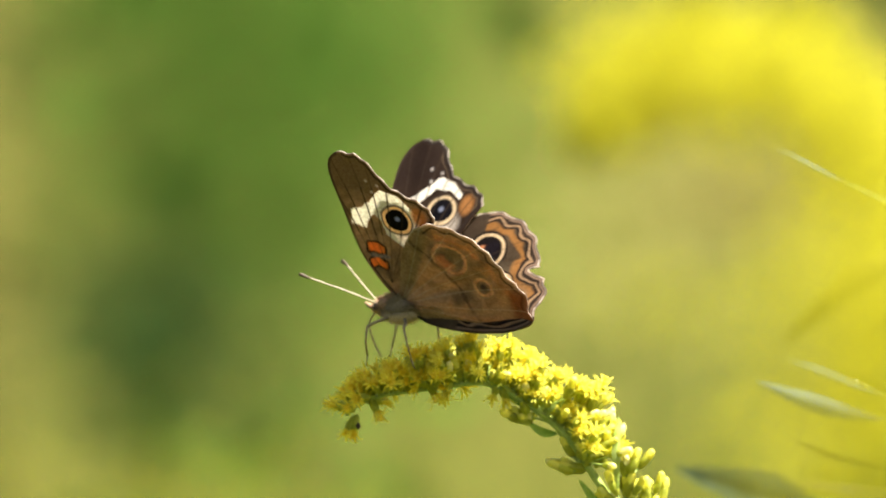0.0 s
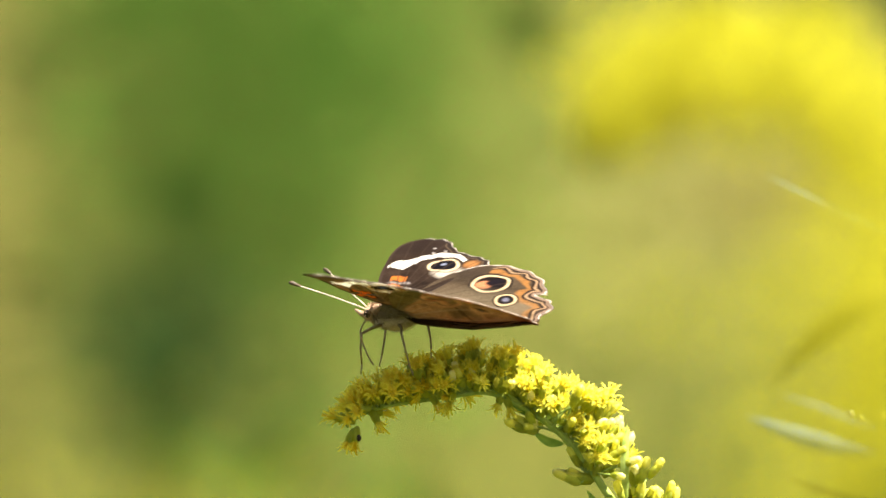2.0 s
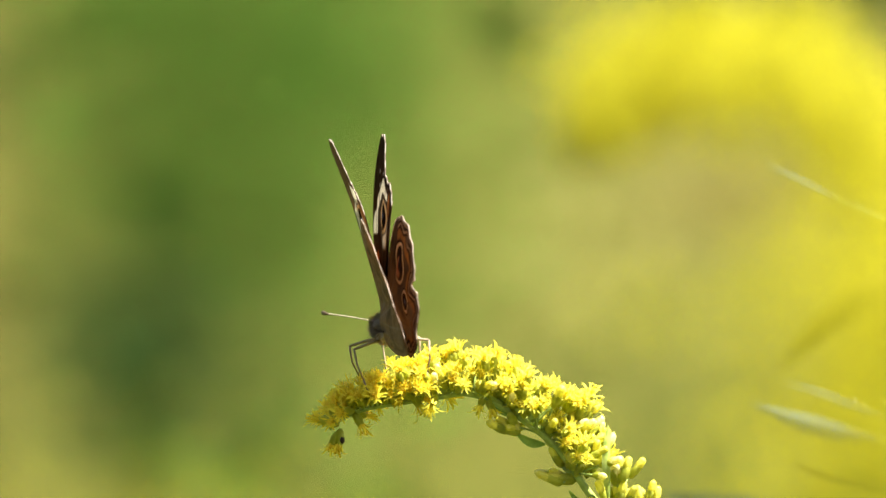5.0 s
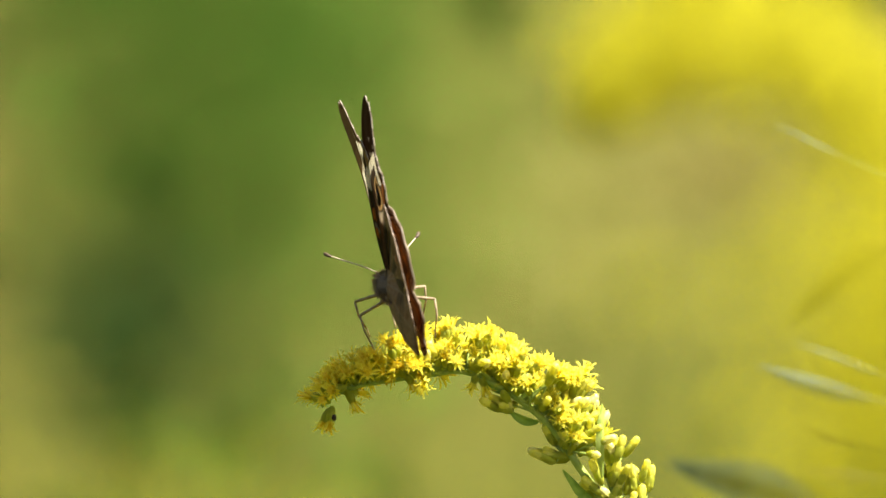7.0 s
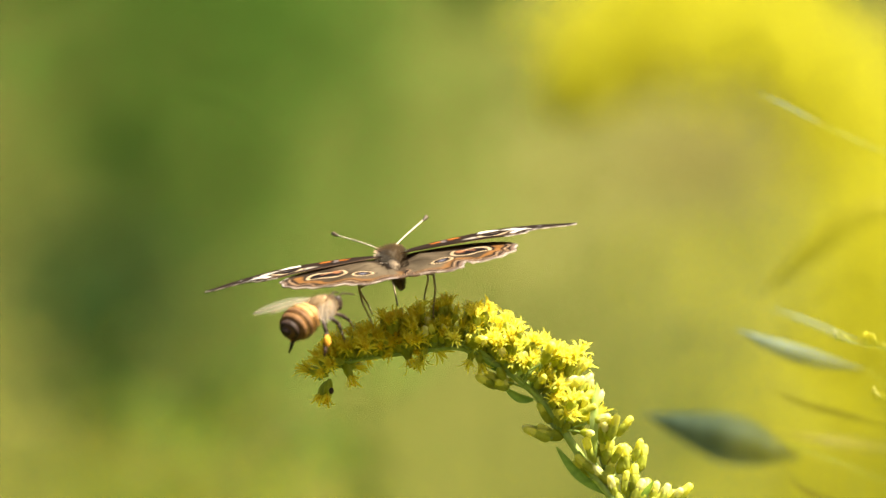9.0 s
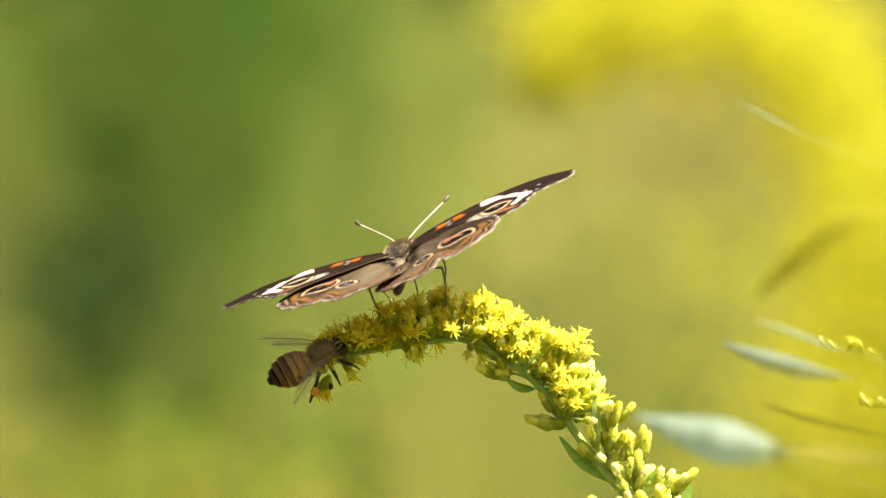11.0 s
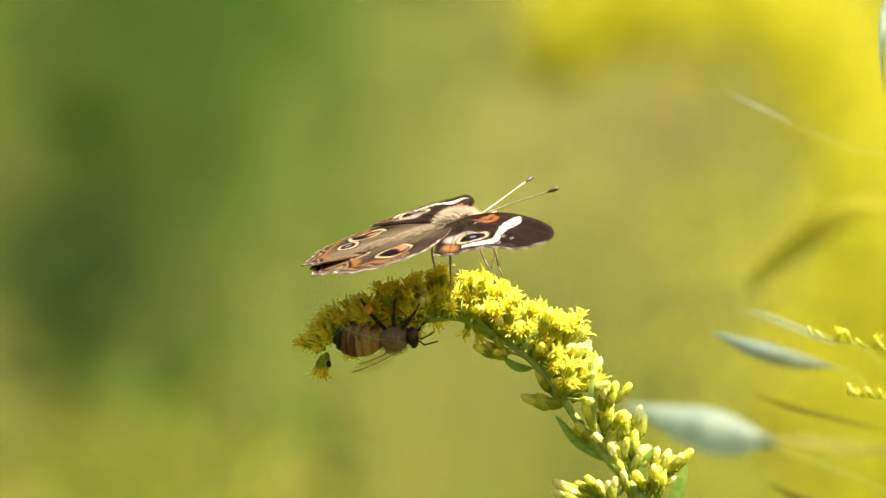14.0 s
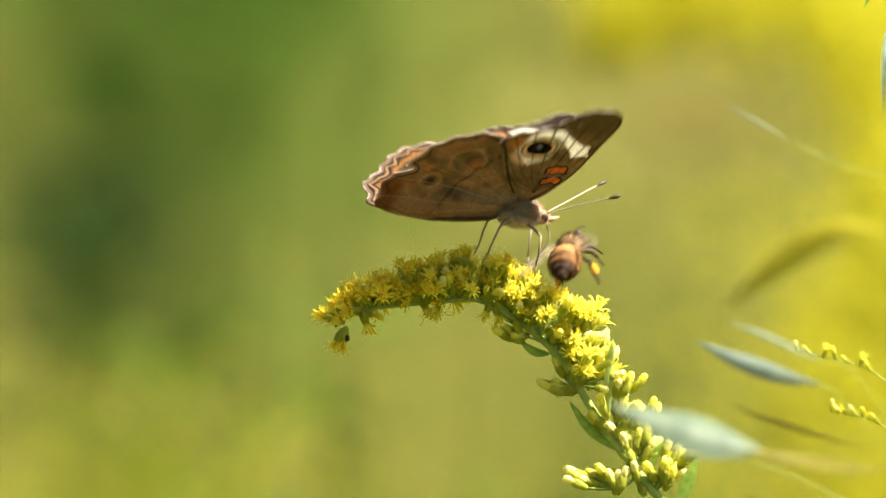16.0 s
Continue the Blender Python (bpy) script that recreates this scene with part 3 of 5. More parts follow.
ARCH = plume("large arching goldenrod plume behind, out of focus", [(1000, 255, 2.4), (1080, 172, 2.4), (1195, 125, 2.4), (1320, 130, 2.4), (1440, 200, 2.4), (1530, 320, 2.4), (1590, 480, 2.4), (1640, 690, 2.4), (1675, 900, 2.4), (1690, 1300, 2.4)], 1900, 0.0152, 31, 5.0, 1.8)
plume("upright goldenrod plume behind, out of focus", [(1690, 420, 1.8), (1670, 560, 1.8), (1640, 720, 1.8), (1620, 900, 1.8), (1620, 1300, 1.8)], 260, 0.016, 32, 3.0, 2.0)
plume("goldenrod plume close before the lens, a soft veil", [(1700, 520, -0.62), (1645, 620, -0.62), (1590, 760, -0.62), (1570, 900, -0.62), (1590, 1300, -0.62)], 470, 0.0062, 33, 1.0, 0.35)


def leafy_stalk():
    """A goldenrod stalk whose narrow leaves and a few buds reach into view."""
    rnd = random.Random(41)
    thing = tagged(new("goldenrod_stalk"), "leafy goldenrod stalk with pale narrow leaves and small yellow buds", "plant")
    foot = at(1720, 441 + EYE_Z / U)
    thing.location = foot
    bm = bmesh.new()
    line = spline([at(1700, -150, -0.02), at(1715, 300, -0.05), at(1720, 800, -0.08), at(1700, 2000, -0.02), foot], 40)
    tube(bm, [p - foot for p in line], [U * (8 + 0.5 * i) for i in range(40)], 8)
    part("stem", bm, M_STEM, thing, "green stem")
    def leaf(pts, w, side, mat, label):
        bm = bmesh.new()
        blade(bm, [at(*p) - foot for p in pts], 1.12 * w * U, 0.3, side, power=1.25, steps=18)
        part("leaf", bm, mat, thing, label)

    leaf(((1680, 470, -0.21), (1570, 462, -0.21), (1470, 530, -0.21), (1380, 612, -0.21)), 22, (0.48, 0.5, -0.64), M_LEAF_DARK, "dark olive pointed leaf")
    leaf(((1560, 742, -0.11), (1490, 728, -0.11), (1410, 703, -0.11), (1338, 674, -0.11)), 13, (0, 0.15, 0.99), M_LEAF_TEAL, "blue-green pointed leaf")
    leaf(((1560, 700, -0.12), (1510, 680, -0.12), (1450, 655, -0.12), (1392, 636, -0.12)), 4, (0, 0.5, 0.9), M_LEAF_PALE, "pale grey-green leaf")
    bm = bmesh.new()
    hinge = at(1445, 886, -0.16)
    blade(bm, [at(*p) - hinge for p in ((1445, 886, -0.16), (1365, 868, -0.16), (1285, 846, -0.16), (1175, 812, -0.16))], 37 * U, 0.3, (0, 0.6, 0.8), power=1.3, steps=18)
    broad = part("leaf", bm, M_LEAF_PALE, thing, "broad pale grey-green leaf with sunlit edge", Matrix.Translation(hinge - foot))
    leaf(((1680, 880, -0.14), (1600, 880, -0.15), (1510, 868, -0.16), (1400, 852, -0.16)), 11, (0, 0.7, 0.7), M_LEAF_OLIVE, "olive leaf beside the broad one")
    leaf(((1640, 850, -0.1), (1540, 824, -0.1), (1460, 802, -0.1), (1400, 778, -0.1)), 9, (0.3, 0.7, -0.5), M_LEAF_OLIVE, "narrow olive leaf")
    leaf(((1650, 1010, -0.1), (1560, 990, -0.1), (1480, 960, -0.1), (1430, 935, -0.1)), 16, (0.3, 0.7, -0.5), M_LEAF_OLIVE, "narrow olive leaf")
    leaf(((1495, 322, -0.1), (1455, 302, -0.1), (1410, 279, -0.1), (1372, 262, -0.1)), 1.6, (0, 0.5, 0.9), M_LEAF_PALE, "thin pale grass-like leaf")
    leaf(((1680, 60, -0.04), (1662, 110, -0.045), (1650, 180, -0.05), (1652, 280, -0.05)), 7, (0.9, 0.4, 0), M_LEAF_PALE, "thin pale hanging leaf")
    leaf(((1690, -70, -0.03), (1660, -20, -0.03), (1632, 40, -0.03), (1612, 90, -0.03)), 12, (0.9, 0.4, 0), M_LEAF, "narrow green leaf")
    for pts in (((1720, 380), (1600, 366), (1493, 321)), ((1722, 900), (1600, 768), (1555, 741)), ((1722, 860), (1620, 720), (1555, 698)), ((1722, 1000), (1560, 920), (1432, 873))):
        bm = bmesh.new()
        tube(bm, [p - foot for p in spline([at(*q, -0.1) for q in pts], 8)], 0.9 * U, 6)
        part("leaf_stalk", bm, M_STEM, thing)
    twigs = (((1720, 770), (1640, 715), (1520, 690)), ((1720, 850), (1660, 806), (1585, 792)))
    for pts in twigs:
        bm = bmesh.new()
        tube(bm, [p - foot for p in spline([at(*q, -0.03) for q in pts], 8)], [1.8 * U, 1.7 * U, 1.7 * U, 1.6 * U, 1.5 * U, 1.4 * U, 1.2 * U, 1 * U], 6)
        part("twig", bm, M_STEM, thing)
        line = spline([at(*q, -0.03) for q in pts], 12)
        for k in range(5, 12):
            v = Vector((-0.5 + rnd.gauss(0, 0.4), rnd.gauss(-0.3, 0.3), 0.8 + rnd.gauss(0, 0.2))).normalized()
            flower(thing, "bud" if k % 3 else "open", line[k] - v * 2 * U - foot, v, rnd, rnd.uniform(0.45, 0.6))
    return thing, broad, hinge - foot


STALK, BROAD_LEAF, HINGE = leafy_stalk()


# ---- butterfly ----
def outline(points, n):
    return [(p.x, p.y) for p in spline([(*p, 0) for p in points], n)]


# wing outlines in layout units: forward along the body, outward from the hinge
FORE = ((6, 4), (34, 42), (56, 86), (66, 125), (71, 160), (79, 226), (79, 268), (68, 298), (46, 314), (22, 312), (2, 305), (-14, 280), (-28, 256), (-46, 238), (-72, 227), (-94, 217), (-107, 202), (-111, 186), (-98, 160), (-76, 110), (-48, 55), (-14, 8))
HIND = ((-4, 2), (-20, 60), (-44, 118), (-74, 162), (-106, 184), (-134, 188), (-164, 183), (-192, 171), (-214, 153), (-229, 133), (-240, 110), (-250, 86), (-264, 68), (-275, 50), (-272, 30), (-266, 12), (-270, -8), (-254, -24), (-228, -34), (-200, -37), (-165, -38), (-110, -36), (-60, -28), (-20, -12))

# the right hindwing lacks a bite of its edge
HIND_TORN = HIND[:10] + ((-241, 106), (-247, 95), (-233, 88), (-236, 80), (-256, 77)) + HIND[12:]


def inside(u, v, poly):
    hit = np.zeros(u.shape, bool)
    j = len(poly) - 1
    for i in range(len(poly)):
        (x0, y0), (x1, y1) = poly[i], poly[j]
        if y0 != y1:
            hit ^= ((y0 > v) != (y1 > v)) & (u < (x1 - x0) * (v - y0) / (y1 - y0) + x0)
        j = i
    return hit


def near_line(u, v, pts):
    best = np.full(u.shape, 1e9)
    for (x0, y0), (x1, y1) in zip(pts, pts[1:]):
        dx, dy = x1 - x0, y1 - y0
        t = np.clip(((u - x0) * dx + (v - y0) * dy) / (dx * dx + dy * dy + 1e-9), 0, 1)
        best = np.minimum(best, np.hypot(u - x0 - t * dx, v - y0 - t * dy))
    return best


def paint(col, mask, rgb, amount=1.0):
    m = (np.clip(mask, 0, 1) * amount)[:, None]
    col[:] = col * (1 - m) + np.array(rgb) * m


def soft(d, edge, w=2.0):
    """1 where d is below edge, fading over w."""
    return np.clip((edge - d) / w + 0.5, 0, 1)


def fore_pattern(u, v, upper, rim):
    n = u.size
    wob = np.array([noise.noise((a * 0.06, b * 0.06, 3.0 + upper)) for a, b in zip(u, v)])
    wob2 = np.array([noise.noise((a * 0.02, b * 0.02, 7.0)) for a, b in zip(u, v)])
    base = (0.033, 0.0205, 0.014) if upper else (0.45, 0.295, 0.18)
    col = np.tile(np.array(base), (n, 1)) * (1 + 0.35 * wob + 0.4 * wob2)[:, None]
    paint(col, soft(-v, -215, 40), (0.026, 0.0165, 0.0125) if upper else (0.27, 0.178, 0.108), 0.85)
    white = ((64, 152), (58, 184), (30, 194), (4, 216), (-14, 238), (-46, 224), (-66, 204), (-84, 182), (-70, 160), (-50, 138), (-34, 116), (-24, 122), (-4, 142), (0, 166), (14, 180), (26, 164), (34, 150))
    if upper:
        white = ((64, 152), (58, 184), (30, 196), (4, 218), (-14, 240), (-46, 226), (-66, 206), (-62, 196), (-40, 211), (-12, 214), (2, 198), (14, 182), (26, 164), (34, 150))
    wu, wv = u + 3 * wob, v + 3 * wob
    w = inside(wu, wv, white)
    paint(col, w * 1.0, (0.82, 0.77, 0.67) if upper else (0.95, 0.90, 0.80))
    # pale dusting inward of the eyespot, tawny patch beyond it
    paint(col, soft(np.hypot(u + 48, v - 148), 26, 14), (0.68, 0.60, 0.50), 0.7 if upper else 0.4)
    paint(col, soft(np.hypot((u + 80) / 1.0, (v - 186) / 1.5), 13, 8), (0.42, 0.19, 0.06) if upper else (0.45, 0.27, 0.12), 0.9)
    e = np.hypot(u + 33, v - 173) + 1.2 * wob
    paint(col, soft(e, 32.5), (0.06, 0.04, 0.03), 0.75)
    paint(col, soft(e, 28.5), (0.70, 0.54, 0.33))
    paint(col, soft(e, 22.5), (0.008, 0.007, 0.009))
    paint(col, soft(np.hypot(u + 33, v - 175), 5, 4), (0.35, 0.38, 0.5), 0.8)
    # two orange bars in the cell, edged black
    for c, hgt in ((108, 11), (76, 9)):
        bar = np.maximum(np.abs(u - 26 - 0.1 * (v - c) + 5 * wob) - 15, 0) + np.maximum(np.abs(v - c + 6 * wob + 3 * np.sin(u * 0.17)) - hgt + 2, 0)
        paint(col, soft(bar, 5, 3), (0.02, 0.014, 0.012))
        paint(col, soft(bar, 1, 2), (0.48, 0.15, 0.025) if upper else (0.62, 0.27, 0.07))
    mid = np.maximum(np.abs(u - 20) - 18, 0) + np.abs(v - 91 + 2 * wob)
    paint(col, soft(mid, 4, 3), (0.26, 0.22, 0.20))
    # veins
    for tip in ((72, 200), (66, 298), (30, 314), (0, 300), (-30, 252), (-60, 230), (-94, 215), (-105, 180), (-80, 120)):
        d = near_line(u, v, ((8, 40), (0.45 * tip[0] + 6, 0.45 * tip[1]), tip))
        paint(col, soft(d, 1.6, 1.6), (0.05, 0.033, 0.022), 0.6 if upper else 0.3 + 0.35 * ((v > 135) & (v < 235)))
    # dots near the tip, and the rim
    for x, y in ((-12, 246), (10, 252), (4, 228)):
        paint(col, soft(np.hypot(u - x, v - y), 3.2, 2), (0.6, 0.55, 0.5), 0.7)
    paint(col, soft(np.abs(rim - 11 + 2 * wob), 1.6, 2), (0.22, 0.15, 0.09), 0.4 * (v > 175) * (u < 0))
    paint(col, soft(np.abs(rim - 7), 2.0, 2), (0.03, 0.022, 0.018), 0.8 * (u < 40))
    paint(col, soft(rim, 2.4, 1.6), (0.74, 0.66, 0.58), (0.3 + 0.5 * (np.sin(u * 0.22 + v * 0.1) > -0.1)) * (u < 50) * (v > 185))
    paint(col, soft(rim, 5, 3), (0.06, 0.04, 0.03), 0.7 * (u > 50))
    return np.clip(col, 0.004, 0.9)


def hind_pattern(u, v, upper, rim):
    n = u.size
    wob = np.array([noise.noise((a * 0.05, b * 0.05, 11.0 + upper)) for a, b in zip(u, v)])
    wob2 = np.array([noise.noise((a * 0.016, b * 0.016, 17.0)) for a, b in zip(u, v)])
    base = (0.082, 0.058, 0.035) if upper else (0.46, 0.30, 0.182)
    col = np.tile(np.array(base), (n, 1)) * (1 + (0.3 if upper else 0.42) * wob + 0.55 * wob2)[:, None]
    outer = np.clip((-(u + 120) * 0.8 + (v - 60) * 0.35) / 70, 0, 1)
    if upper:
        paint(col, soft(-v, -120, 50) * soft(-u, 150, 40), (0.03, 0.02, 0.015), 0.5)
        paint(col, soft(np.abs(rim - 29 + 7 * wob), 5.5, 5) * (u < -120), (0.42, 0.19, 0.05), 0.7)
        scal = 3 * np.sin(np.arctan2(v - 40, -u - 60) * 26)
        paint(col, soft(np.abs(rim - 20 + scal), 2.4, 2) * (u < -120), (0.02, 0.014, 0.012))
        paint(col, soft(np.abs(rim - 15 + scal), 2.2, 2) * (u < -120), (0.42, 0.27, 0.15))
        paint(col, soft(np.abs(rim - 10 + 0.5 * scal), 2.2, 2) * (u < -120), (0.03, 0.02, 0.016))
        paint(col, soft(np.abs(rim - 6), 1.6, 2) * (u < -120), (0.30, 0.20, 0.14))
        paint(col, soft(rim, 3, 2) * (u < -60) * (v > 0), (0.76, 0.66, 0.56), 0.35 + 0.6 * (np.sin(u * 0.2 - v * 0.2) > -0.2))
        e = np.hypot(u + 137, (v - 111) * 1.0)
        paint(col, soft(e, 39), (0.015, 0.011, 0.01))
        paint(col, soft(e, 34.5), (0.74, 0.55, 0.32))
        paint(col, soft(e, 29), (0.012, 0.009, 0.009))
        paint(col, soft(np.hypot(u + 127, v - 104), 17, 5) * soft(e, 27), (0.55, 0.22, 0.10))
        paint(col, soft(np.hypot(u + 144, v - 114), 16, 6) * soft(e, 27), (0.012, 0.009, 0.012))
        e = np.hypot(u + 187, v - 53)
        paint(col, soft(e, 23), (0.02, 0.014, 0.012))
        paint(col, soft(e, 19.5), (0.70, 0.52, 0.30))
        paint(col, soft(e, 14.5), (0.012, 0.009, 0.009))
        paint(col, soft(np.hypot(u + 187, v - 53), 6, 4), (0.20, 0.20, 0.26), 0.9)
        # inner tan: colour of the hairs, with grazing sun sheen painted in
        paint(col, soft(v + 6 * wob, 66, 70) * soft(u, -20, 20) * np.clip((rim - 24) / 14, 0, 1) * (np.hypot(u + 187, v - 53) > 23), (0.205, 0.160, 0.098), 0.8)
    else:
        blotch = np.clip(wob * 1.2 + 0.25, 0, 1)
        paint(col, soft(np.abs(rim - 38), 26, 14) * (u < -110) * blotch, (0.46, 0.24, 0.10), 0.55)
        smudge = np.clip(wob2 * 2.2 + wob * 0.8 - 0.1, 0, 1)
        paint(col, smudge * (v > 10), (0.20, 0.125, 0.075), 0.6)
        band = near_line(u, v, ((-60, 150), (-110, 90), (-150, 20), (-170, -20)))
        paint(col, soft(band + 4 * wob, 3, 3), (0.09, 0.05, 0.03), 0.6)
        e = np.hypot(u + 137, v - 105)
        paint(col, soft(np.abs(e - 33), 2.6, 2.5), (0.42, 0.30, 0.18), 0.4)
        paint(col, soft(e, 30, 3), (0.33, 0.20, 0.12), 0.4)
        paint(col, soft(np.hypot(u + 128, v - 112), 14, 8), (0.16, 0.11, 0.08), 0.5)
        e = np.hypot(u + 187, v - 53)
        paint(col, soft(np.abs(e - 20), 2.4, 2), (0.46, 0.33, 0.2), 0.5)
        paint(col, soft(e, 13, 3), (0.24, 0.15, 0.09), 0.6)
        paint(col, soft(e, 7, 4), (0.07, 0.045, 0.035), 0.8)
        paint(col, soft(np.abs(rim - 11 + 2.5 * np.sin(np.arctan2(v - 40, -u - 60) * 24) + 2 * wob), 2.4, 2) * (u < -100), (0.07, 0.045, 0.03), 0.75)
        paint(col, soft(np.abs(rim - 6), 2, 2) * (u < -90) * (v > 0), (0.40, 0.30, 0.22), 0.7)
        paint(col, soft(rim, 3.2, 2) * (u < -60) * (v > 0), (0.66, 0.56, 0.46), 0.85)
        paint(col, soft(v, 8, 16), (0.37, 0.265, 0.18), 0.6)
        paint(col, soft(u, -236, 14) * soft(v, 60, 30), (0.22, 0.07, 0.03), 0.7)
    # veins; the pale ones below have the light on their ridges painted in
    for tip in ((-100, 180), (-160, 180), (-215, 150), (-240, 110), (-265, 65), (-268, 10), (-200, -20)):
        d = near_line(u, v, ((-12, 10), (0.5 * tip[0] - 8, 0.5 * tip[1] + 6), tip))
        paint(col, soft(d, 1.3, 1.6), (0.06, 0.038, 0.024) if upper else (0.52, 0.42, 0.31), 0.4)
    return np.clip(col, 0.004, 0.9)


def wing(name, shape, pattern, side, parent, label, z):
    """A wing in two sheets, upper and lower, joined along the rim; side 1 is its left."""
    n, m = 300, 116
    rimline = outline(shape + (shape[0],), n)[:-1]
    n -= 1
    rim_np = np.array(rimline)
    # scalloped, frayed outer edge
    edge = np.clip((rim_np[:, 1] - 40) / 30, 0, 1) * np.clip((45 - rim_np[:, 0]) / 15, 0, 1)
    step = np.arange(n)
    fray = np.array([noise.noise((k * 0.7, side * 3.0, 1.0)) for k in range(n)])
    rim_np = rim_np * (1 + edge * (0.010 * np.sin(step * 0.36) + 0.006 * fray))[:, None]
    origin = np.array((0.0, 4.0)) if shape is FORE else np.array((-12.0, 4.0))
    f = (np.arange(1, m + 1) / m)
    g = origin + (rim_np[:, None, :] - origin) * f[None, :, None]      # n x m x 2
    u, v = g[..., 0].ravel(), g[..., 1].ravel()
    rim = np.full(u.shape, 1e9)
    for k in range(n):
        rim = np.minimum(rim, np.hypot(u - rim_np[k, 0], v - rim_np[k, 1]))
    # camber and the pleats of the veins
    span = np.hypot(u, v)
    ang = np.arctan2(v, u if shape is FORE else -u)
    lift = 5.0 * np.sin(np.clip(span / 300, 0, 1) * math.pi) + 1.4 * np.sin(ang * 22) * np.clip(span / 160, 0, 1) * np.clip(rim / 15, 0.2, 1) - 4.0 * (np.clip(span - 180, 0, 200) / 100) ** 2
    if shape is not FORE:
        # the inner edge folds into a trough round the abdomen
        fold = np.clip((44 - v) / 38, 0, 1)
        lift = lift - 15 * fold * fold * (3 - 2 * fold) * np.clip(-u / 50, 0, 1) * np.clip((u + 250) / 90, 0, 1)
    me = bpy.data.meshes.new(name)
    verts, cols = [], []
    for up in (1, 0):
        h = lift + z + (0.9 if up else -0.9)
        verts.append(np.stack([u * U, side * v * 1.05 * U, h * U], 1))
        cols.append(pattern(u, v, up, rim))
    verts, cols = np.concatenate(verts), np.concatenate(cols)
    size = n * m
    faces = []
    for sheet in (0, 1):
        o = sheet * size
        for i in range(n):
            j = (i + 1) % n
            for k in range(m - 1):
                q = (o + i * m + k, o + i * m + k + 1, o + j * m + k + 1, o + j * m + k)
                faces.append(q if (sheet == 0) == (side < 0) else q[::-1])
    for i in range(n):
        j = (i + 1) % n
        faces.append((i * m + m - 1, j * m + m - 1, size + j * m + m - 1, size + i * m + m - 1))
    me.from_pydata(verts.tolist(), [], faces)
    me.materials.append(M_WING_UP)
    me.materials.append(M_WING_LOW)
    half = n * (m - 1)
    me.polygons.foreach_set("material_index", [0] * half + [1] * (len(faces) - half))
    me.polygons.foreach_set("use_smooth", [True] * len(faces))
    attr = me.color_attributes.new("pattern", "FLOAT_COLOR", "POINT")
    attr.data.foreach_set("color", np.concatenate([cols, np.ones((len(cols), 1))], 1).ravel())
    me.update()
    return part(name, me, None, parent, label)


def fuzz(bm, center, size, count, length, rnd, mat=1, back=0.5):
    """Short hairs on an ellipsoid."""
    for _ in range(count):
        d = Vector((rnd.gauss(0, 1), rnd.gauss(0, 1), rnd.gauss(0, 1))).normalized()
        p = Vector(center) + Vector((d.x * size[0], d.y * size[1], d.z * size[2]))
        t = (Vector((d.x / size[0], d.y / size[1], d.z / size[2])).normalized() + Vector((-back, 0, 0))).normalized() * length * rnd.uniform(0.5, 1.2)
        a = t.orthogonal().normalized() * 0.5 * U
        vs = [bm.verts.new(p + a), bm.verts.new(p - a), bm.verts.new(p + t)]
        bm.faces.new(vs).material_index = mat


def L(x, y, z):
    return Vector((x, y, z)) * U


